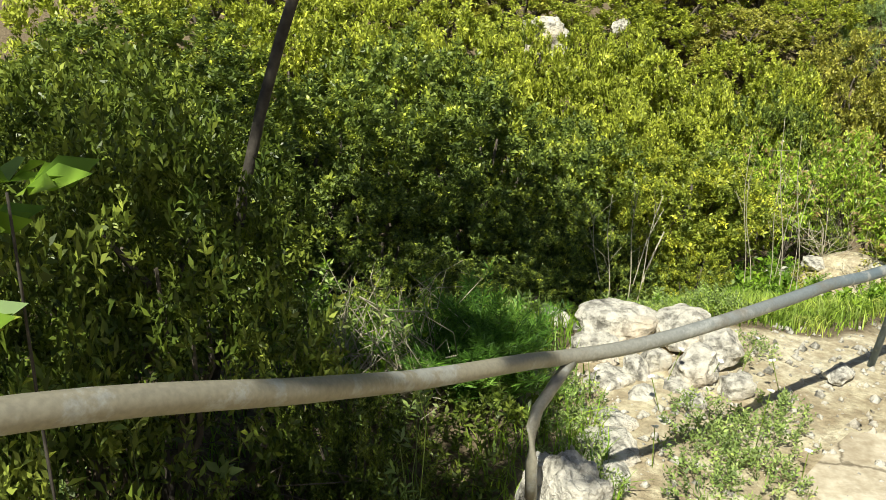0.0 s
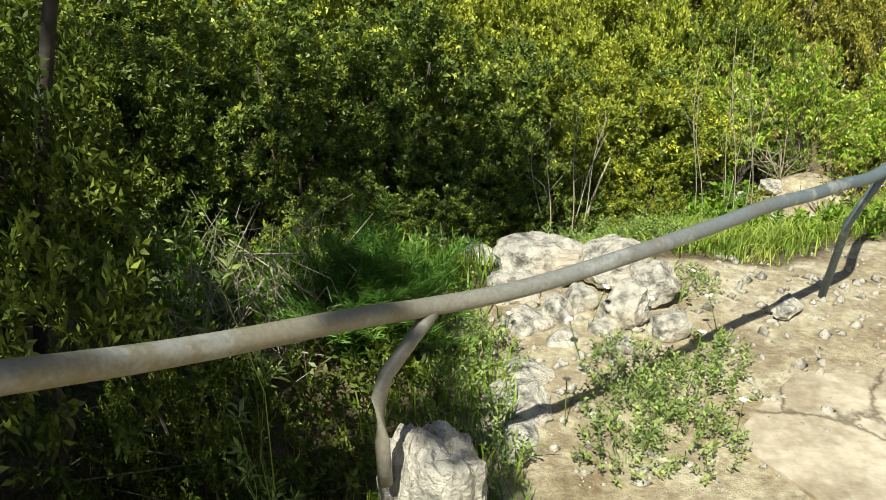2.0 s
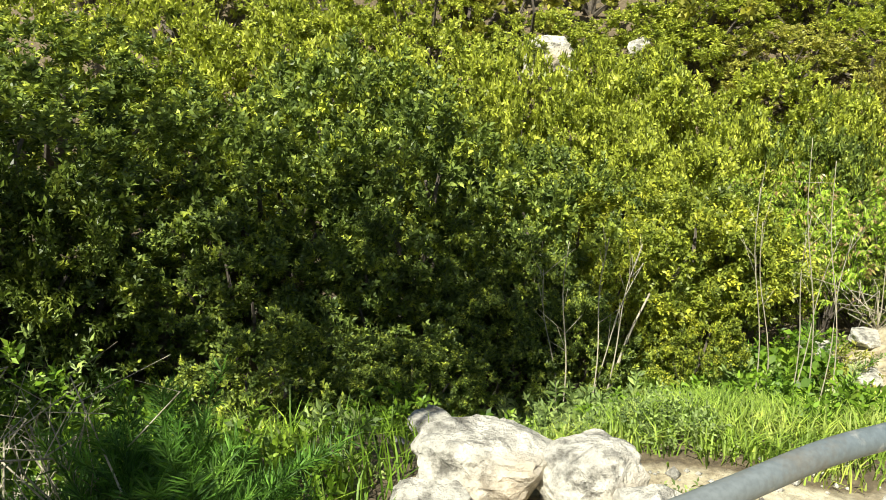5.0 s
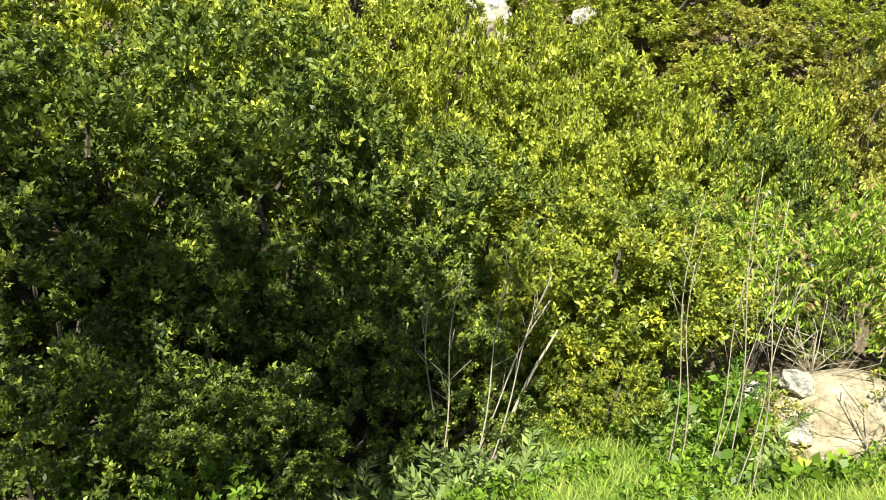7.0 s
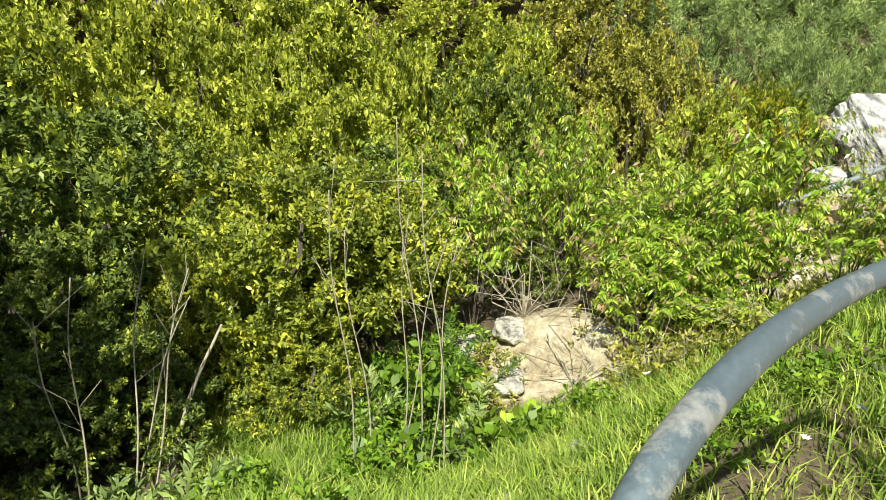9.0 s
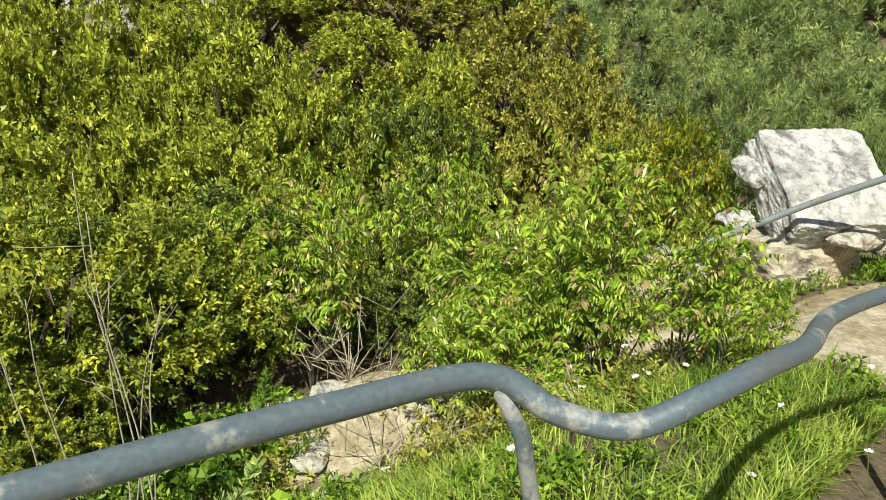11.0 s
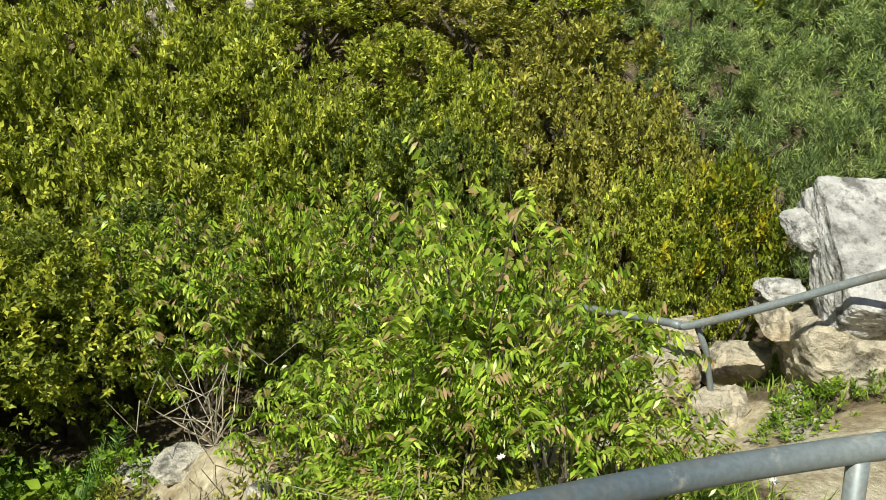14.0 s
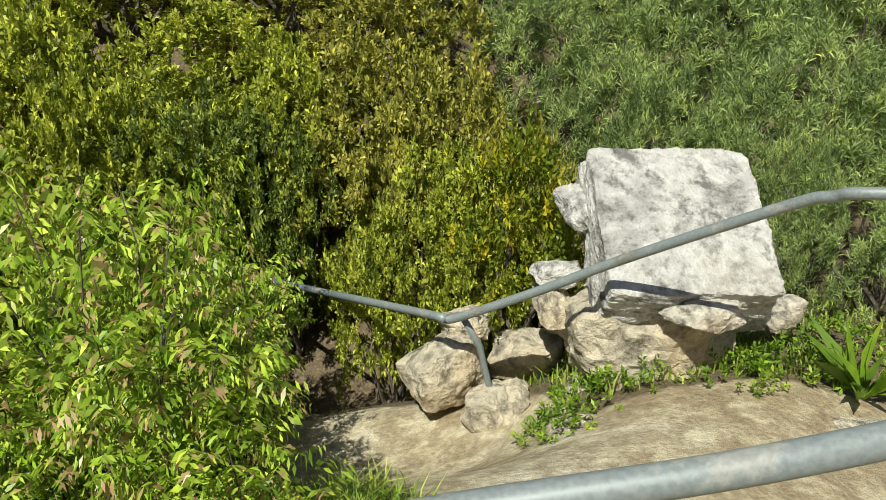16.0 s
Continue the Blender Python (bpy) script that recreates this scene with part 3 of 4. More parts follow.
stand(K_DARK, [(-0.9, 5.9, 1.0, 0.75), (0.25, 6.15, 1.0, 0.60), (-1.9, 5.2, 1.1, 0.95), (1.0, 6.5, 0.75, 0.25), (-0.4, 7.1, 1.1, 0.95), (-2.6, 6.8, 1.3, 1.2), (0.80, 5.75, 0.55, -0.05), (-1.3, 4.7, 0.7, 0.45), (0.1, 5.3, 0.7, 0.15),
               (0.55, 5.2, 0.5, -0.2), (-0.6, 5.0, 0.7, 0.2), (1.05, 5.45, 0.4, -0.3), (0.2, 4.6, 0.5, -0.25), (2.3, 7.0, 0.6, -0.1)])
stand(K_YEL, [(1.75, 6.05, 0.95, 0.14), (2.1, 6.45, 0.8, 0.0), (1.40, 5.85, 0.55, -0.15), (1.55, 6.6, 0.9, 0.10), (1.75, 5.65, 0.5, -0.40)])
stand(K_LENT, [(1.3, 8.0, 1.0, 0.15), (2.3, 7.9, 0.9, 0.05), (0.4, 7.9, 1.1, 0.55), (2.85, 9.1, 0.9, 0.25), (2.7, 7.4, 0.6, -0.25), (-0.6, 8.6, 1.2, 0.95), (1.0, 8.9, 1.0, 0.62), (2.0, 9.15, 1.0, 0.62), (0.75, 9.45, 0.7, 0.80), (1.4, 9.5, 0.7, 0.78), (2.1, 9.6, 0.7, 0.82), (0.1, 9.2, 0.9, 0.8), (3.7, 9.1, 0.7, 0.35), (1.7, 8.4, 0.7, 0.3), (2.6, 8.6, 0.7, 0.25), (4.5, 7.75, 0.4, -0.4), (3.3, 9.6, 1.1, 0.55),
                (-1.8, 8.4, 1.2, 1.1), (4.75, 7.75, 0.55, -0.05), (5.05, 7.5, 0.4, -0.2)])
stand(K_BRN, [(4.35, 9.15, 0.85, 0.42), (4.75, 8.6, 0.75, 0.35), (4.45, 9.5, 1.0, 0.75), (3.6, 10.4, 1.0, 0.95), (5.2, 8.1, 0.5, 0.05)])
stand(K_GREY, [(5.9, 8.5, 0.8, 0.30), (6.7, 8.3, 0.9, 0.40), (7.6, 8.2, 1.0, 0.5), (5.6, 9.5, 0.9, 0.65), (6.6, 9.6, 1.1, 0.85), (7.8, 9.5, 1.2, 0.95), (6.1, 10.8, 1.1, 1.2), (7.3, 10.9, 1.1, 1.3), (8.6, 9.0, 1.1, 0.8), (6.9, 7.5, 0.55, 0.0), (6.45, 7.7, 0.4, 0.05), (5.3, 10.3, 0.8, 1.15), (6.0, 12.0, 1.2, 1.9), (5.0, 11.4, 0.9, 1.7), (7.4, 12.2, 1.2, 2.0)])
stand(K_LENT, [(-0.2, 9.8, 1.1, 1.15), (0.9, 10.7, 1.0, 1.15), (2.2, 10.8, 1.1, 1.15), (-1.5, 10.0, 1.2, 1.4), (2.9, 10.9, 1.1, 1.25), (4.6, 10.6, 1.0, 1.15)])
for row in range(4):
    y = 11.2 + row * 1.5
    for col in range(11):
        x = -4.6 + col * 1.45 + rb.uniform(-0.4, 0.4) + (row % 2) * 0.7
        put(K_FAR[rb.randrange(3)], x, y + rb.uniform(-0.4, 0.4), rb.uniform(0, 360), rb.uniform(1.0, 1.3), rb.uniform(1.0, 1.4))
stand(K_LENT, [(-2.6, 9.0, 1.2, 1.5), (-1.2, 9.4, 1.1, 1.5), (-3.6, 8.0, 1.3, 1.6), (-3.0, 10.2, 1.3, 2.0), (-0.3, 10.7, 1.0, 1.8), (3.3, 11.8, 1.0, 1.9), (4.1, 11.3, 0.9, 1.6)])
stand(K_GREY, [(6.5, 11.6, 1.1, 1.9), (8.3, 11.2, 1.2, 1.9), (8.6, 12.6, 1.2, 2.3), (5.4, 12.4, 1.0, 2.3), (9.6, 10.4, 1.2, 1.6)])
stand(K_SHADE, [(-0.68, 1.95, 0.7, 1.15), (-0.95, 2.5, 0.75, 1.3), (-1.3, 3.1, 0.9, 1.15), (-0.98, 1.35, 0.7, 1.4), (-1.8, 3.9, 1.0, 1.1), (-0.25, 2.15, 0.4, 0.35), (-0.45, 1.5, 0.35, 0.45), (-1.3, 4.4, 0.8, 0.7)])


stand(K_DARK, [(-0.15, 4.35, 0.5, -0.05), (0.4, 4.5, 0.4, -0.2), (3.1, 6.9, 0.32, -0.56), (3.35, 7.4, 0.4, -0.76), (3.0, 7.5, 0.4, -0.7), (3.55, 7.8, 0.4, -0.95)])


# ---- tree whose crown shades the slope ----
def shade_tree(x, y, lean, crown, seed, label):
    rng = np.random.RandomState(seed)
    root = new("tree")
    z = land_z(x, y)
    top = Vector((lean[0], lean[1], lean[2]))
    bm = tube(bend([(0, 0, -0.15), (top.x * 0.3, top.y * 0.25, top.z * 0.35), (top.x * 0.7, top.y * 0.65, top.z * 0.7), top], 5), 0.019, 9, 0.012)
    part("trunk", bm, M_TRUNK, root, "slim leaning trunk", True)
    bm = bmesh.new()
    limbs(bm, top * 0.85, [(c[0], c[1], c[2]) for c in crown], 0.02, rng)
    part("bough", bm, M_BARK, root)
    P, N = lump_points(crown, 190, rng, -1)
    v, f = sprigs(P, unit(N + rng.normal(size=N.shape) * 0.5), 7, 0.055, 0.42, rng)
    raw("crown", v, f, M_LENTISK_DARK, root)
    root.matrix_basis = pose(x, y, z)
    return tagged(root, label, "tree")


shade_tree(-0.74, 2.4, (1.0, 0.0, 2.7), [(0.1, -0.1, 3.1, 0.55), (-0.7, 0.3, 3.0, 0.6), (0.5, 0.45, 3.0, 0.45), (0.0, 0.8, 3.0, 0.5), (-1.2, 0.8, 3.1, 0.55), (0.95, 0.8, 2.9, 0.38), (-0.75, -2.1, 3.2, 0.34), (0.05, -2.15, 3.1, 0.36), (-0.1, -1.7, 3.1, 0.26), (-0.2, -2.8, 3.2, 0.28), (0.15, -2.72, 3.2, 0.22)], 300, "slim evergreen tree leaning over the shaded slope")


# ---- sumac-like shrubs with pinnate leaves ----
def pinnate_kind(seed, height=1.0, spread=0.55, fronds=120, label=""):
    rng = np.random.RandomState(seed)
    root = new("pinnate_shrub")
    tips = [(spread * rng.uniform(-0.8, 0.8), spread * rng.uniform(-0.8, 0.8), height * rng.uniform(0.45, 0.95)) for _ in range(12)]
    bm = bmesh.new()
    limbs(bm, (0, 0, -0.05), tips, 0.011, rng, 0.1, 5)
    part("trunk", bm, M_BARK, root, "thin dark branching stem")
    n = fronds
    pick = rng.randint(0, len(tips), n)
    T = np.array(tips)[pick]
    base = T * np.sqrt(rng.uniform(0.25, 1.0, n))[:, None] + rng.normal(size=(n, 3)) * 0.06
    az = rng.uniform(0, 6.283, n)
    out = np.stack([np.cos(az), np.sin(az), rng.uniform(0.1, 0.7, n)], 1)
    out = unit(out + 0.5 * T / height)
    length = rng.uniform(0.14, 0.26, n)
    V, F, k = [], [], 0
    pairs = 6
    sidev = unit(np.cross(out, np.array([0, 0, 1.0])))
    for j in range(pairs):
        s = (j + 1) / pairs
        p = base + out * (length * s)[:, None] - np.array([0, 0, 1.0]) * (0.30 * length * s ** 2)[:, None]
        for sg in (-1, 1):
            d = unit(sidev * sg + out * 0.35 + np.array([0, 0, -0.55]) + rng.normal(size=out.shape) * 0.12)
            v, f = leaves(p, d, (0.054 + 0.02 * math.sin(3.1 * s)) * rng.uniform(0.75, 1.15, n), 0.30, rng, 0.12)
            V.append(v)
            F.append(f + k)
            k += len(v)
    raw("foliage", np.concatenate(V), np.concatenate(F), M_SUMAC, root, "light green pinnate leaves, some browned")
    root["tall"] = height
    return tagged(root, label or "light green shrub with drooping pinnate leaves, some browned", "shrub", group="pinnate shrubs")


K_PIN = [pinnate_kind(400, 1.0, 0.55, 190), pinnate_kind(401, 0.85, 0.6, 180), pinnate_kind(402, 1.15, 0.5, 210)]
stand(K_PIN, [(3.75, 5.85, 0.6, -0.1), (3.55, 6.25, 0.6, -0.2), (3.8, 6.2, 0.55, 0.05), (3.7, 6.35, 0.75, 0.0), (3.95, 5.75, 0.55, 0.42), (4.1, 5.95, 0.5, 0.2), (3.95, 6.45, 0.5, -0.05), (3.75, 5.75, 0.5, 0.2), (3.65, 5.75, 0.6, -0.2), (4.12, 5.4, 0.45, 0.40), (3.7, 5.4, 0.5, -0.35), (3.85, 6.75, 0.5, -0.1),
               (4.3, 5.3, 0.4, 0.12), (2.72, 6.45, 0.55, 0.17), (2.35, 6.75, 0.5, 0.05), (3.35, 5.7, 0.45, -0.1), (3.9, 7.3, 0.5, -0.35), (3.35, 6.9, 0.5, 0.15), (3.65, 7.4, 0.45, 0.1), (2.95, 7.3, 0.4, 0.12)])
stand(K_DARK, [(3.3, 8.7, 0.7, 0.1), (3.75, 8.75, 0.5, 0.0)])


# ---- grass and herbs ----
def grass(name, n, region, mat, seed, hgt=(0.12, 0.32), wid=0.006, label="", keep=None):
    rng = np.random.RandomState(seed)
    x, y = rng.uniform(region[0], region[2], n * 3), rng.uniform(region[1], region[3], n * 3)
    k = waves(x, y, 5, seed) + rng.normal(size=len(x)) * 0.25 > -0.12
    if keep is not None:
        k &= keep(x, y)
    x, y = x[k][:n], y[k][:n]
    n = len(x)
    z = land(x, y) - 0.01
    h = rng.uniform(*hgt, n) * (0.75 + 0.5 * waves(x, y, 3, seed + 1))
    a = rng.uniform(0, 6.283, n)
    lean = rng.uniform(0.15, 1.0, n)
    ox, oy = np.cos(a), np.sin(a)
    sx, sy = -oy * wid, ox * wid
    b = np.stack([x, y, z], 1)
    m = b + np.stack([ox * lean * h * 0.3, oy * lean * h * 0.3, h * 0.6], 1)
    t = b + np.stack([ox * lean * h, oy * lean * h, h * (1.0 - 0.25 * lean)], 1)
    s = np.stack([sx, sy, 0 * x], 1)
    v = np.stack([b - s, b + s, m + s * 0.8, m - s * 0.8, t + s * 0.1, t - s * 0.1], 1).reshape(-1, 3)
    i = np.arange(n)[:, None] * 6
    f = np.concatenate([i + np.array([[0, 1, 2, 3]]), i + np.array([[3, 2, 4, 5]])])
    return tagged(raw(name, v, f, mat), label, "grass", kind="stuff")


def open_slope(x, y):
    v = -0.61 * (x - 0.5) + 0.79 * (y - 1.68)
    r = np.random.RandomState(1).uniform(0, 1, np.shape(x))
    return (trodden(x, y) < 0.15 + 0.35 * r ** 3) & (v > 0.05)


grass("grass", 60000, (1.35, 2.8, 5.0, 6.2), M_GRASS, 500, (0.05, 0.19), 0.003, "bright green spring grass on the sunny slope", open_slope)
grass("grass", 9000, (0.8, 3.2, 2.2, 5.0), M_GRASS, 501, (0.04, 0.16), 0.003, "short green grass and weeds among the stones", lambda x, y: open_slope(x, y) & (np.hypot(x - 0.9, y - 3.05) > 0.33))
grass("grass", 5000, (4.6, 5.5, 7.5, 8.0), M_GRASS, 502, (0.03, 0.14), 0.004, "grass tufts along the lower trail and boulders", open_slope)
# shade under the tree put into the colour: herb green, darker than M_GRASS
grass("grass", 9000, (-1.5, 1.6, 0.6, 5.0), M_HERB, 503, (0.06, 0.22), 0.003, "grass under the shading tree, dimmed by a darker herb green")


def patch(bm_name, kind_label, mat, rows, seed, leaf=0.03, width=0.45, count=9, category="herb", group=""):
    """Low leafy plants, one object each: x, y, radius, height."""
    for k, (x, y, r, h) in enumerate(rows):
        rng = np.random.RandomState(seed + k)
        n = int(420 * r * r * 3.14 / (leaf / 0.03) ** 1.5) + 6
        a, q = rng.uniform(0, 6.283, n), np.sqrt(rng.uniform(0, 1, n))
        px, py = r * q * np.cos(a), r * q * np.sin(a)
        pz = h * (1 - q ** 2) * rng.uniform(0.3, 1.0, n)
        gz = land(x + px, y + py) - land_z(x, y)
        P = np.stack([px, py, pz + gz], 1)
        ax = unit(np.stack([px / r * 0.6, py / r * 0.6, np.ones(n)], 1) + rng.normal(size=(n, 3)) * 0.3)
        root = new(bm_name)
        v, f = sprigs(P, ax, count, leaf, width, rng, (0.4, 1.4), 0.05)
        raw("foliage", v, f, mat, root)
        bm = bmesh.new()
        pick = rng.choice(n, min(n, 14), False)
        limbs(bm, (0, 0, -0.03), P[pick], 0.003, rng, 0.1, 4)
        tagged(part("stem", bm, mat, root), kind="stuff")
        root.matrix_basis = pose(x, y, land_z(x, y))
        tagged(root, kind_label, category, group=group)


patch("weed", "low weedy herb with small grey-green leaves on the trail's edge", M_THISTLE, [(0.98, 2.62, 0.15, 0.09), (1.12, 2.50, 0.16, 0.10), (1.25, 2.68, 0.12, 0.07), (0.92, 2.42, 0.14, 0.10), (1.05, 2.28, 0.14, 0.09), (0.86, 2.22, 0.12, 0.09),
      (0.52, 2.66, 0.12, 0.16), (0.46, 2.44, 0.14, 0.2), (0.40, 2.86, 0.14, 0.18), (0.50, 2.16, 0.12, 0.16), (1.30, 3.20, 0.12, 0.06), (1.34, 3.62, 0.14, 0.1), (0.9, 3.62, 0.2, 0.15), (1.2, 3.75, 0.2, 0.16)], 700, 0.017, 0.45, group="weeds by the trail")
patch("shade_herb", "green leafy herb in the shade under the bushes", M_HERB, [(-0.15, 2.9, 0.25, 0.3), (0.25, 3.1, 0.22, 0.25), (-0.5, 3.4, 0.3, 0.5), (-0.9, 3.75, 0.35, 0.6), (-0.4, 3.95, 0.3, 0.45), (-0.25, 3.6, 0.25, 0.35), (-0.75, 4.1, 0.3, 0.5), (-0.1, 4.35, 0.3, 0.3), (-0.65, 4.3, 0.3, 0.35), (0.4, 4.25, 0.28, 0.25), (0.75, 4.05, 0.25, 0.2), (-1.0, 3.2, 0.3, 0.4)], 720, 0.035, 0.42, group="herbs in the shade")
# the hollow's gloom is partly in the darkened leaf colour
patch("hollow_herb", "herb in the hollow under the rail, its green darkened for shade", M_SHADE, [(0.05, 2.15, 0.2, 0.28), (0.2, 2.45, 0.2, 0.25), (-0.05, 2.5, 0.22, 0.32), (0.3, 2.68, 0.15, 0.22), (0.12, 1.97, 0.13, 0.2), (-0.3, 2.0, 0.2, 0.3), (-0.4, 2.5, 0.25, 0.4)], 715, 0.03, 0.4, group="herbs in the hollow")
patch("tall_weed", "upright pale green weed with narrow leaves on tall stems", M_THISTLE, [(-0.55, 3.2, 0.24, 0.45), (-0.3, 2.95, 0.2, 0.35), (-0.85, 3.55, 0.28, 0.6), (-0.6, 3.75, 0.22, 0.62), (-0.95, 4.1, 0.25, 0.7), (-0.2, 3.75, 0.18, 0.3), (0.35, 3.35, 0.14, 0.2), (-0.02, 1.98, 0.1, 1.15), (-0.15, 2.3, 0.14, 0.8)], 730, 0.04, 0.26, group="tall weeds")
patch("slope_herb", "bright green herb among the grass of the slope", M_HERB, [(1.2, 4.5, 0.25, 0.2), (1.55, 4.8, 0.25, 0.25), (1.75, 4.3, 0.22, 0.2), (2.1, 5.3, 0.3, 0.3), (2.3, 5.75, 0.3, 0.35), (2.0, 4.9, 0.25, 0.25), (1.95, 5.6, 0.25, 0.25), (1.9, 3.9, 0.2, 0.15), (2.5, 6.05, 0.2, 0.3),
      (2.3, 3.9, 0.2, 0.16), (2.9, 4.4, 0.22, 0.18), (3.3, 4.7, 0.2, 0.16), (2.8, 5.1, 0.25, 0.2), (3.6, 4.6, 0.2, 0.15), (4.2, 4.9, 0.22, 0.18), (4.75, 5.2, 0.2, 0.15)], 740, 0.032, 0.4, group="herbs in the slope")
patch("bramble", "broad-leaved bramble at the foot of the thicket", M_HERB, [(2.5, 5.15, 0.25, 0.25), (2.35, 5.65, 0.3, 0.4), (2.15, 5.15, 0.25, 0.3)], 760, 0.06, 0.62, 6, "bramble", "brambles")
patch("boulder_weed", "green weed growing between the boulders", M_HERB, [(5.28, 6.62, 0.16, 0.12), (5.15, 6.45, 0.14, 0.1), (5.5, 6.66, 0.12, 0.1), (5.85, 6.62, 0.16, 0.1), (6.1, 6.7, 0.18, 0.12), (6.4, 6.9, 0.2, 0.15), (5.4, 6.75, 0.1, 0.14)], 770, 0.028, 0.4, group="weeds of the boulders")
patch("rail_shrub", "leafy sunlit shrub with pale whorled leaves behind the rail", M_THISTLE, [(-0.45, 1.55, 0.24, 1.2), (-0.66, 1.38, 0.2, 1.3), (-0.2, 1.65, 0.16, 0.95), (-0.62, 1.05, 0.16, 1.15)], 780, 0.05, 0.40, 9, "shrub", "shrubs behind the rail")
K_GOLD = bush_kind("golden_shrub", M_GOLDLEAF, 790, 0.30, 0.8, 7, 420, 7, 0.032, 0.42, "small shrub with golden yellow flowers beside the block", "shrub", low=-0.8)
put(K_GOLD, 5.08, 7.38, 20, 1.0, (0.03 - land_z(5.08, 7.38)) / 0.8)
put(K_GOLD, 5.22, 7.75, 140, 0.9, (0.02 - land_z(5.22, 7.75)) / 0.8)


def frond_plant(name, x, y, n, length, mat, seed, label, category, leaflet=0.03, lw=0.10, pairs=14, rise=(0.4, 1.1), spread=0.1, droop=0.35):
    """A tuft of feathery fronds from one root."""
    rng = np.random.RandomState(seed)
    root = new(name)
    V, F, k = [], [], 0
    bm = bmesh.new()
    for i in range(n):
        a, e = rng.uniform(0, 6.283), rng.uniform(*rise)
        d = Vector((math.cos(a) * math.cos(e), math.sin(a) * math.cos(e), math.sin(e)))
        L = length * rng.uniform(0.6, 1.1)
        b0 = Vector((rng.normal() * spread, rng.normal() * spread, 0))
        pts = [b0 + d * L * s - Vector((0, 0, droop * L * s * s)) for s in np.linspace(0, 1, 6)]
        t = tube(pts, 0.004, 4, 0.001, cap=False)
        me = bpy.data.meshes.new("tmp")
        t.to_mesh(me)
        t.free()
        bm.from_mesh(me)
        bpy.data.meshes.remove(me)
        side = d.cross(Vector((0, 0, 1))).normalized()
        s = np.repeat(np.linspace(0.18, 1, pairs), 6)
        p = np.array(b0) + np.outer(s, np.array(d) * L) - np.outer(s ** 2, (0, 0, droop * L))
        sg = np.tile([-1, 1, -1, 1, -0.4, 0.4], pairs)
        dd = unit(np.outer(sg, np.array(side)) + np.array(d) * 0.7 + rng.normal(size=(len(s), 3)) * 0.35)
        v, f = leaves(p, dd, leaflet * (1.2 - 0.6 * s) * rng.uniform(0.7, 1.3, len(s)), lw, rng)
        V.append(v)
        F.append(f + k)
        k += len(v)
    tagged(part("stalk", bm, mat, root), kind="stuff")
    tagged(raw("frond", np.concatenate(V), np.concatenate(F), mat, root), kind="stuff")
    root.matrix_basis = pose(x, y, land_z(x, y))
    return tagged(root, label, category)


frond_plant("fennel", 0.17, 2.80, 120, 0.62, M_FENNEL, 800, "bushy fennel plant with fine bright green feathery leaves", "fennel", 0.065, 0.075, 22, (0.75, 1.45), 0.05)
frond_plant("fennel", 2.35, 5.65, 24, 0.45, M_FENNEL, 801, "tall green feathery herb below the dry stalks", "fennel", 0.06, 0.08, 14, (0.7, 1.4), 0.12)
for k, (x, y, L) in enumerate([(0.92, 4.55, 0.38), (1.12, 4.75, 0.40), (0.72, 4.5, 0.34), (1.0, 4.85, 0.45), (1.3, 4.95, 0.36), (2.35, 5.2, 0.4), (2.0, 5.5, 0.4)]):
    frond_plant("thistle", x, y, 11, L, M_THISTLE, 810 + k, "pale green thistle with jagged leaves", "thistle", 0.07, 0.28, 9, (0.5, 1.5), 0.03, 0.25)


def stalk(points, r, label, seed, twigs=0):
    rng = np.random.RandomState(seed)
    bm = tube(bend(points, 4), r, 6, r * 0.45)
    for k in range(twigs):
        s = rng.uniform(0.4, 0.98)
        i = min(int(s * (len(points) - 1)), len(points) - 2)
        a = Vector(points[i]).lerp(Vector(points[i + 1]), s * (len(points) - 1) - i)
        d = Vector(rng.normal(size=3)) * 0.5 + Vector((0, 0, 1))
        t = tube([a, a + d.normalized() * rng.uniform(0.06, 0.2)], r * 0.5, 4, r * 0.2)
        me = bpy.data.meshes.new("tmp")
        t.to_mesh(me)
        t.free()
        bm.from_mesh(me)
        bpy.data.meshes.remove(me)
    ob = part("dry_stalk", bm, M_DRY, smooth=True)
    return tagged(ob, label, "stalk", "dry stalks")


stalk([(1.22, 5.18, land_z(1.22, 5.18) - 0.03), (1.36, 5.30, -0.56), (1.49, 5.43, -0.335)], 0.011, "pale dry cane leaning from the grass", 900)
for k, (x, y, dx, dy, top) in enumerate([(2.20, 5.12, -0.06, 0.10, 0.48), (2.26, 5.0, -0.06, 0.08, 0.40), (2.12, 5.15, 0.06, 0.1, 0.12), (2.2, 5.05, 0.14, 0.1, 0.06), (1.93, 5.05, -0.03, 0.05, 0.28), (2.1, 5.15, 0.22, 0.1, 0.02), (2.0, 5.1, -0.05, 0.1, 0.1), (1.15, 5.0, 0.12, 0.3, 0.0), (1.2, 5.05, 0.22, 0.2, -0.02), (1.02, 4.95, 0.05, 0.2, 0.02), (1.12, 5.1, 0.30, 0.1, -0.1), (1.0, 5.0, -0.05, 0.1, -0.1)]):
    z = land_z(x, y) - 0.03
    stalk([(x, y, z), (x + dx * 0.3 + 0.02, y + dy * 0.3, z + (top - z) * 0.4), (x + dx * 0.7 - 0.015, y + dy * 0.7, z + (top - z) * 0.75), (x + dx, y + dy, top)], 0.0042 if x < 1.5 else 0.0034, "thin pale dry stalk rising from the grass", 910 + k, 5 if k != 0 else 2)
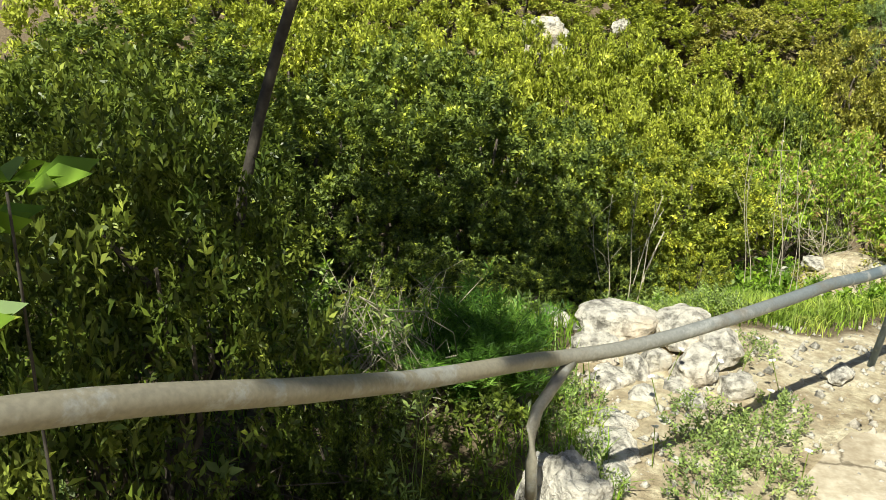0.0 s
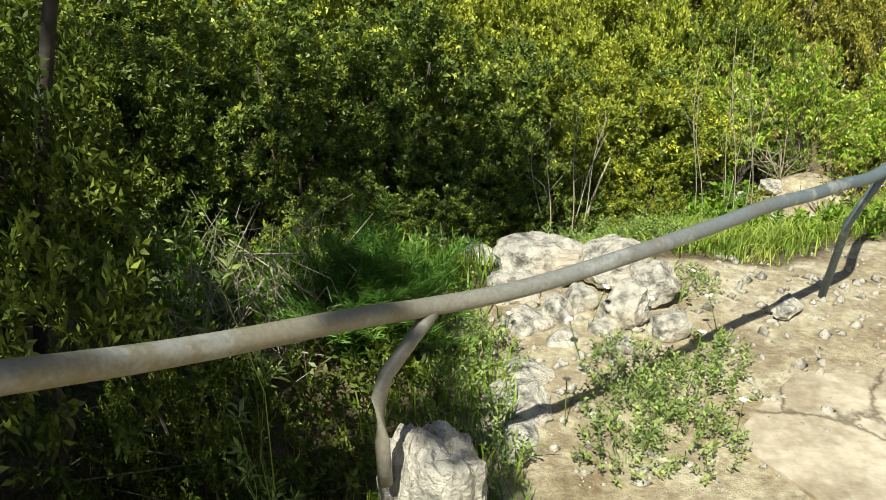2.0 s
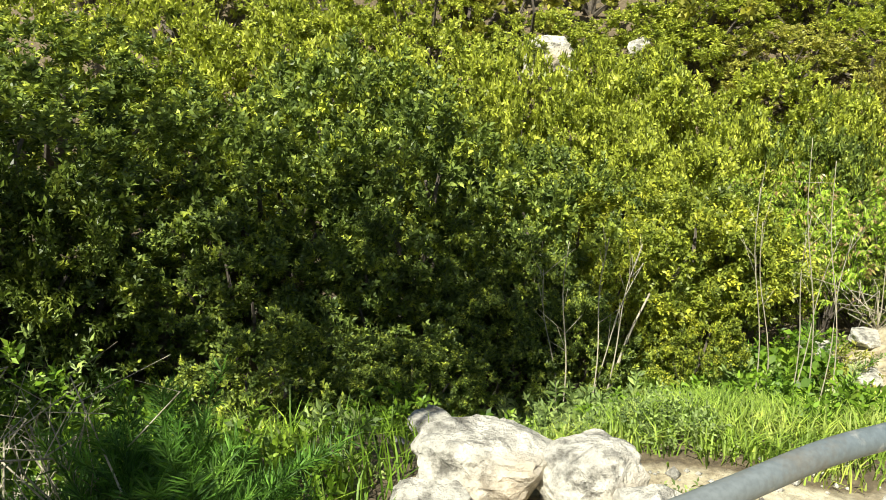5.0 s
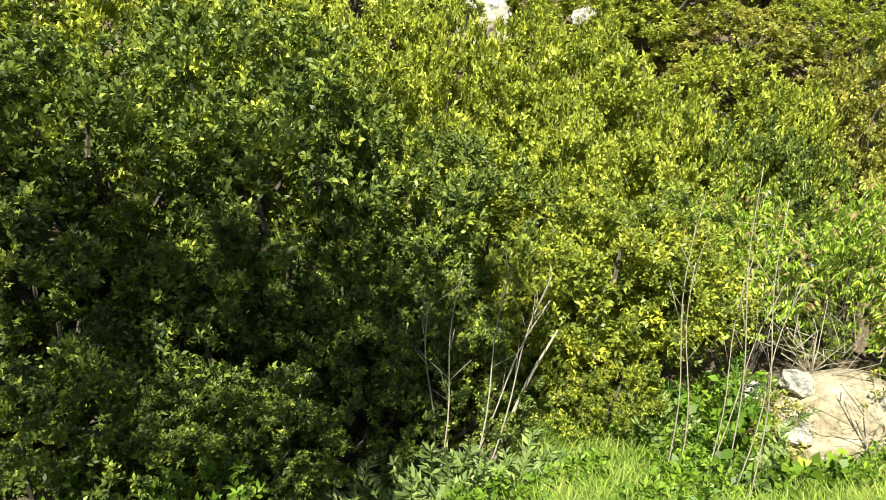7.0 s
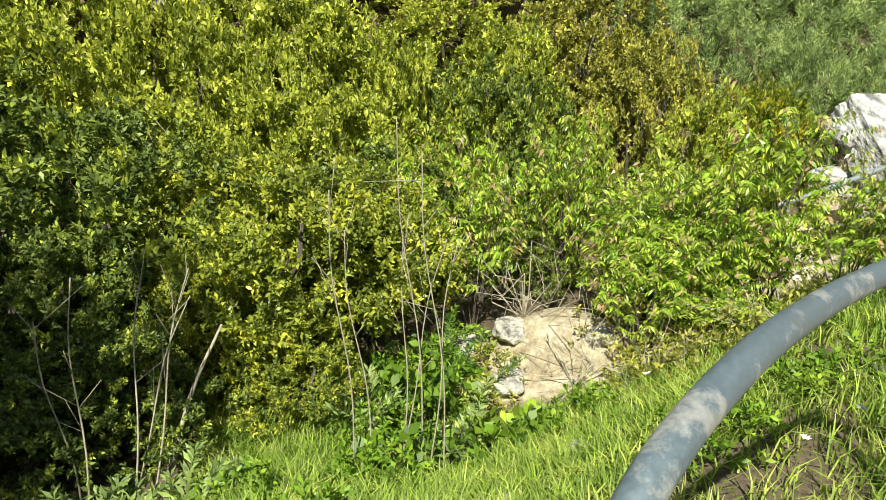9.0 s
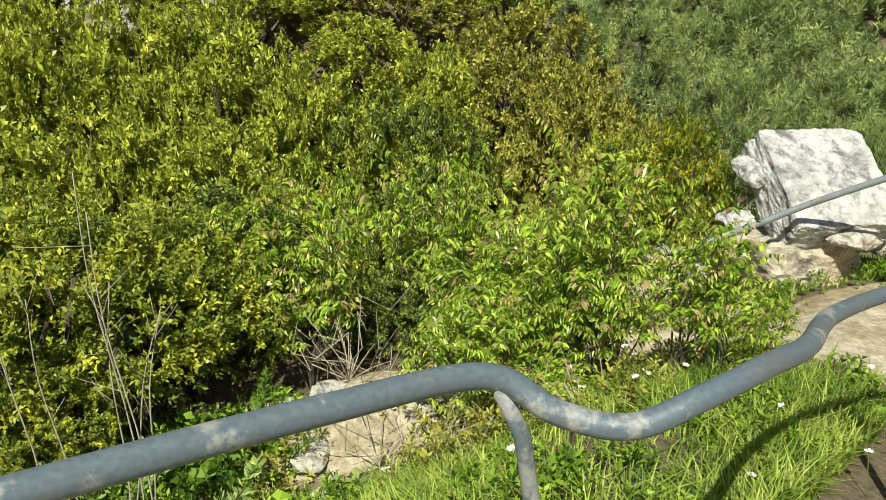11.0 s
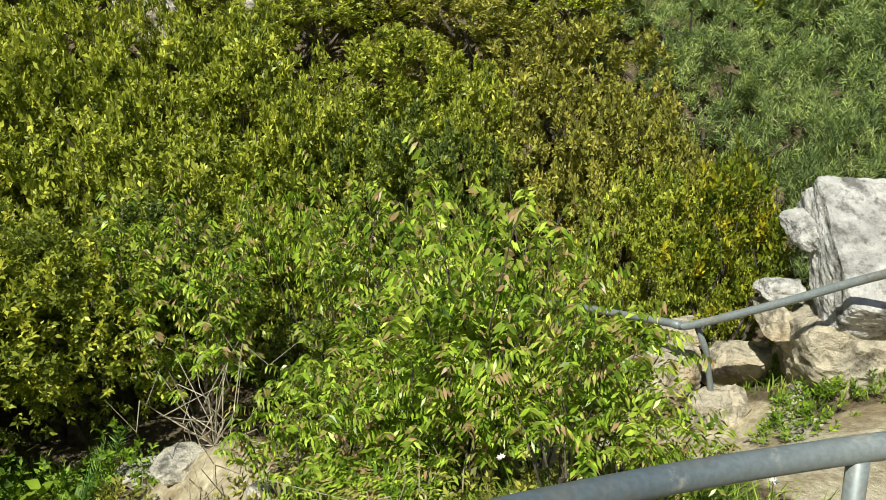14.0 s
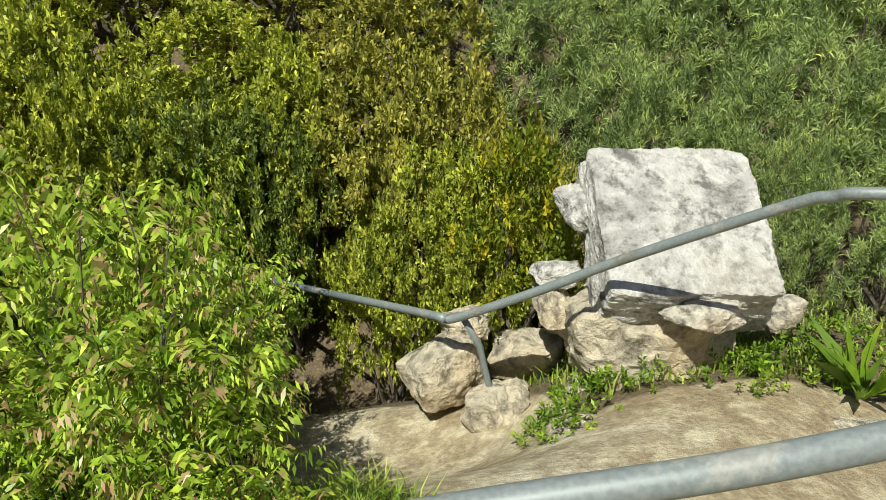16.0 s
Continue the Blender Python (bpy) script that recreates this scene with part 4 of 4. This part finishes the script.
# strap-leaved rosette
rng = np.random.RandomState(78)
n = 26
az = np.arange(n) * 2.4
d = unit(np.stack([np.cos(az), np.sin(az), rng.uniform(0.5, 1.6, n)], 1))
v, f = leaves(np.zeros((n, 3)) + rng.normal(size=(n, 3)) * 0.01, d, rng.uniform(0.22, 0.36, n), 0.14, rng)
ros = raw("strap_leaved_plant", v, f, M_HERB)
ros.matrix_basis = pose(6.31, 6.55, land_z(6.31, 6.55))
tagged(ros, "rosette of long green strap leaves by the trail", "plant")
# rubble on the trail
rng = np.random.RandomState(79)
V, F, k = [], [], 0
ico = np.array([(1, 0, 0), (-1, 0, 0), (0, 1, 0), (0, -1, 0), (0, 0, 0.8), (0, 0, -0.8)], float)
tri = np.array([(0, 2, 4), (2, 1, 4), (1, 3, 4), (3, 0, 4), (2, 0, 5), (1, 2, 5), (3, 1, 5), (0, 3, 5)])
for i in range(1500):
    x, y = rng.uniform(0.45, 2.2), rng.uniform(2.1, 3.6)
    if abs((y - 2.75) - 0.5 * (x - 1.2)) > 0.5 * (1 + 0.4 * rng.normal()):
        continue
    s = 0.005 + 0.022 * rng.uniform() ** 3
    v = ico * s * rng.uniform(0.6, 1.3, (6, 1)) * rng.uniform(0.6, 1.2, (1, 3)) + (x, y, land_z(x, y) + s * 0.2)
    V.append(v)
    F.append(tri + k)
    k += 6
tagged(raw("rubble", np.concatenate(V), np.concatenate(F), M_ROCK), "loose pale stone chips on the brown earth", "rubble", kind="stuff")
# worn concrete slab
bm = bmesh.new()
ring = [bm.verts.new((x, y, land_z(x, y) + 0.012)) for x, y in ((1.17, 2.29), (1.33, 2.46), (1.47, 2.60), (1.72, 2.62), (1.98, 2.75), (2.15, 2.6), (1.95, 2.3), (1.6, 2.0), (1.3, 2.05))]
top = bm.faces.new(ring)
ext = bmesh.ops.extrude_face_region(bm, geom=[top])
bmesh.ops.translate(bm, verts=[g for g in ext["geom"] if isinstance(g, bmesh.types.BMVert)], vec=(0, 0, -0.06))
bmesh.ops.recalc_face_normals(bm, faces=bm.faces)
M_SLAB = bark_material("worn_concrete", (0.42, 0.36, 0.25), (0.60, 0.54, 0.41), 22)
sn, sl = M_SLAB.node_tree.nodes, M_SLAB.node_tree.links
crack = sn.new("ShaderNodeTexVoronoi")
crack.feature = "DISTANCE_TO_EDGE"
crack.inputs["Scale"].default_value = 3.3
bent = noise_tex(sn, sl, 7, 4)
sl.new(mixed(sn, sl, 0.12, sn["Texture Coordinate"].outputs["Object"], bent.outputs["Color"]), crack.inputs["Vector"])
line = ramp(sn, ((0.0, (0.35, 0.33, 0.3)), (0.03, (1, 1, 1))))
sl.new(crack.outputs["Distance"], line.inputs["Fac"])
stain = noise_tex(sn, sl, 4, 5, 0.7)
tone = ramp(sn, ((0.38, (0.62, 0.58, 0.52)), (0.58, (1.05, 1.05, 1.05))))
sl.new(stain.outputs["Fac"], tone.inputs["Fac"])
body = sn["Principled BSDF"]
was = body.inputs["Base Color"].links[0].from_socket
sl.new(mixed(sn, sl, 1.0, mixed(sn, sl, 1.0, was, line.outputs["Color"], "MULTIPLY"), tone.outputs["Color"], "MULTIPLY"), body.inputs["Base Color"])
tagged(part("concrete_slab", bm, M_SLAB), "worn pale concrete slab set in the trail", "slab")
# white flower heads in the grass
rng = np.random.RandomState(80)
for i in range(34):
    x, y = (rng.uniform(2.6, 5.0), rng.uniform(4.0, 5.6)) if i < 24 else (rng.uniform(0.3, 1.4), rng.uniform(2.2, 3.0))
    if trodden(x, y) > 0.4 and i < 24:
        continue
    az = np.arange(8) * 0.785
    d = unit(np.stack([np.cos(az), np.sin(az), 0 * az + 0.5], 1))
    v, f = leaves(np.zeros((8, 3)), d, np.full(8, 0.016), 0.6, rng)
    ob = raw("white_flower", v, f, M_FLOWER)
    h = rng.uniform(0.08, 0.22)
    stem = part("stem", tube([(0, 0, -h), (0, 0, 0)], 0.0015, 4), M_HERB, ob)
    ob.matrix_basis = pose(x, y, land_z(x, y) + h, rng.uniform(-20, 20), rng.uniform(-20, 20))
    tagged(ob, "small white flower head in the grass", "flower", "white flowers")


# ---- dry undergrowth, dead twigs in the hollow ----
def dead_twigs(x, y, n, spread, high, r, seed, label, lift=0.0):
    rng = np.random.RandomState(seed)
    bm = bmesh.new()
    limbs(bm, (0, 0, 0), [(rng.normal() * spread, rng.normal() * spread, rng.uniform(0.2, 1.0) * high) for _ in range(n)], r, rng, 0.3, 4)
    ob = part("brushwood", bm, M_BARK if k < 2 else M_DRY)
    ob.matrix_basis = pose(x, y, land_z(x, y) + lift)
    return tagged(ob, label, "brushwood", "dead twigs", "stuff")


for k, (x, y, n, sp, h) in enumerate([(-0.1, 1.95, 9, 0.22, 0.5), (-0.4, 2.2, 12, 0.3, 0.6), (-0.08, 2.78, 60, 0.16, 0.55), (-0.32, 2.85, 40, 0.18, 0.5), (3.25, 5.35, 26, 0.22, 0.35), (3.0, 5.6, 22, 0.25, 0.4), (3.75, 5.35, 22, 0.2, 0.3), (2.9, 6.1, 20, 0.25, 0.4), (1.55, 7.4, 16, 0.35, 0.9), (0.9, 7.4, 16, 0.35, 1.3), (2.1, 7.3, 16, 0.3, 0.9)]):
    dead_twigs(x, y, n, sp, h, 0.0035 if k < 9 else 0.006, 950 + k, "dead bare twigs sticking out of the undergrowth")
patch("dry_herb", "low dry brownish herb under the pinnate shrubs", M_BROWN, [(3.15, 5.25, 0.25, 0.22), (3.5, 5.3, 0.22, 0.2), (3.35, 5.5, 0.2, 0.2), (3.9, 5.35, 0.2, 0.18), (3.3, 5.75, 0.25, 0.25), (2.6, 5.75, 0.2, 0.2), (4.15, 5.55, 0.18, 0.16)], 960, 0.03, 0.4, group="dry herbs")


# ---- fig shoot beside the rail ----
def fig_shoot(x, y, z, seed):
    rng = np.random.RandomState(seed)
    root = new("fig_shoot")
    g = land_z(x - 0.1, y + 0.1)
    part("stem", tube(bend([(-0.1, 0.1, g - z - 0.05), (-0.07, 0.06, (g - z) * 0.4), (0, 0, 0)], 5), 0.004, 6, 0.002), M_TRUNK, root, smooth=True)
    for k in range(4):
        a = k * 1.9 + rng.uniform(0, 0.6)
        d = np.array([math.cos(a), math.sin(a), 0.25])
        tilt = np.array([-d[1], d[0], 0])
        spread = np.linspace(-1.15, 1.15, 5)
        ways = unit(np.outer(np.cos(spread), d) + np.outer(np.sin(spread), tilt))
        v, f = leaves(np.tile(d * 0.03, (5, 1)), ways, 0.085 * np.array([0.6, 0.9, 1.1, 0.9, 0.6]), 0.5, rng, 0.1)
        raw("leaf", v, f, M_HERB, root, "lobed green fig leaf")
    root.matrix_basis = pose(x, y, z)
    return tagged(root, "fig shoot with a few large lobed leaves", "fig shoot", "fig shoots")


for k, (x, y, z) in enumerate([(-0.46, 1.16, 1.17), (-0.58, 1.12, 0.98), (-0.62, 1.18, 1.22), (-0.60, 1.25, 1.08)]):
    fig_shoot(x, y, z, 970 + k)
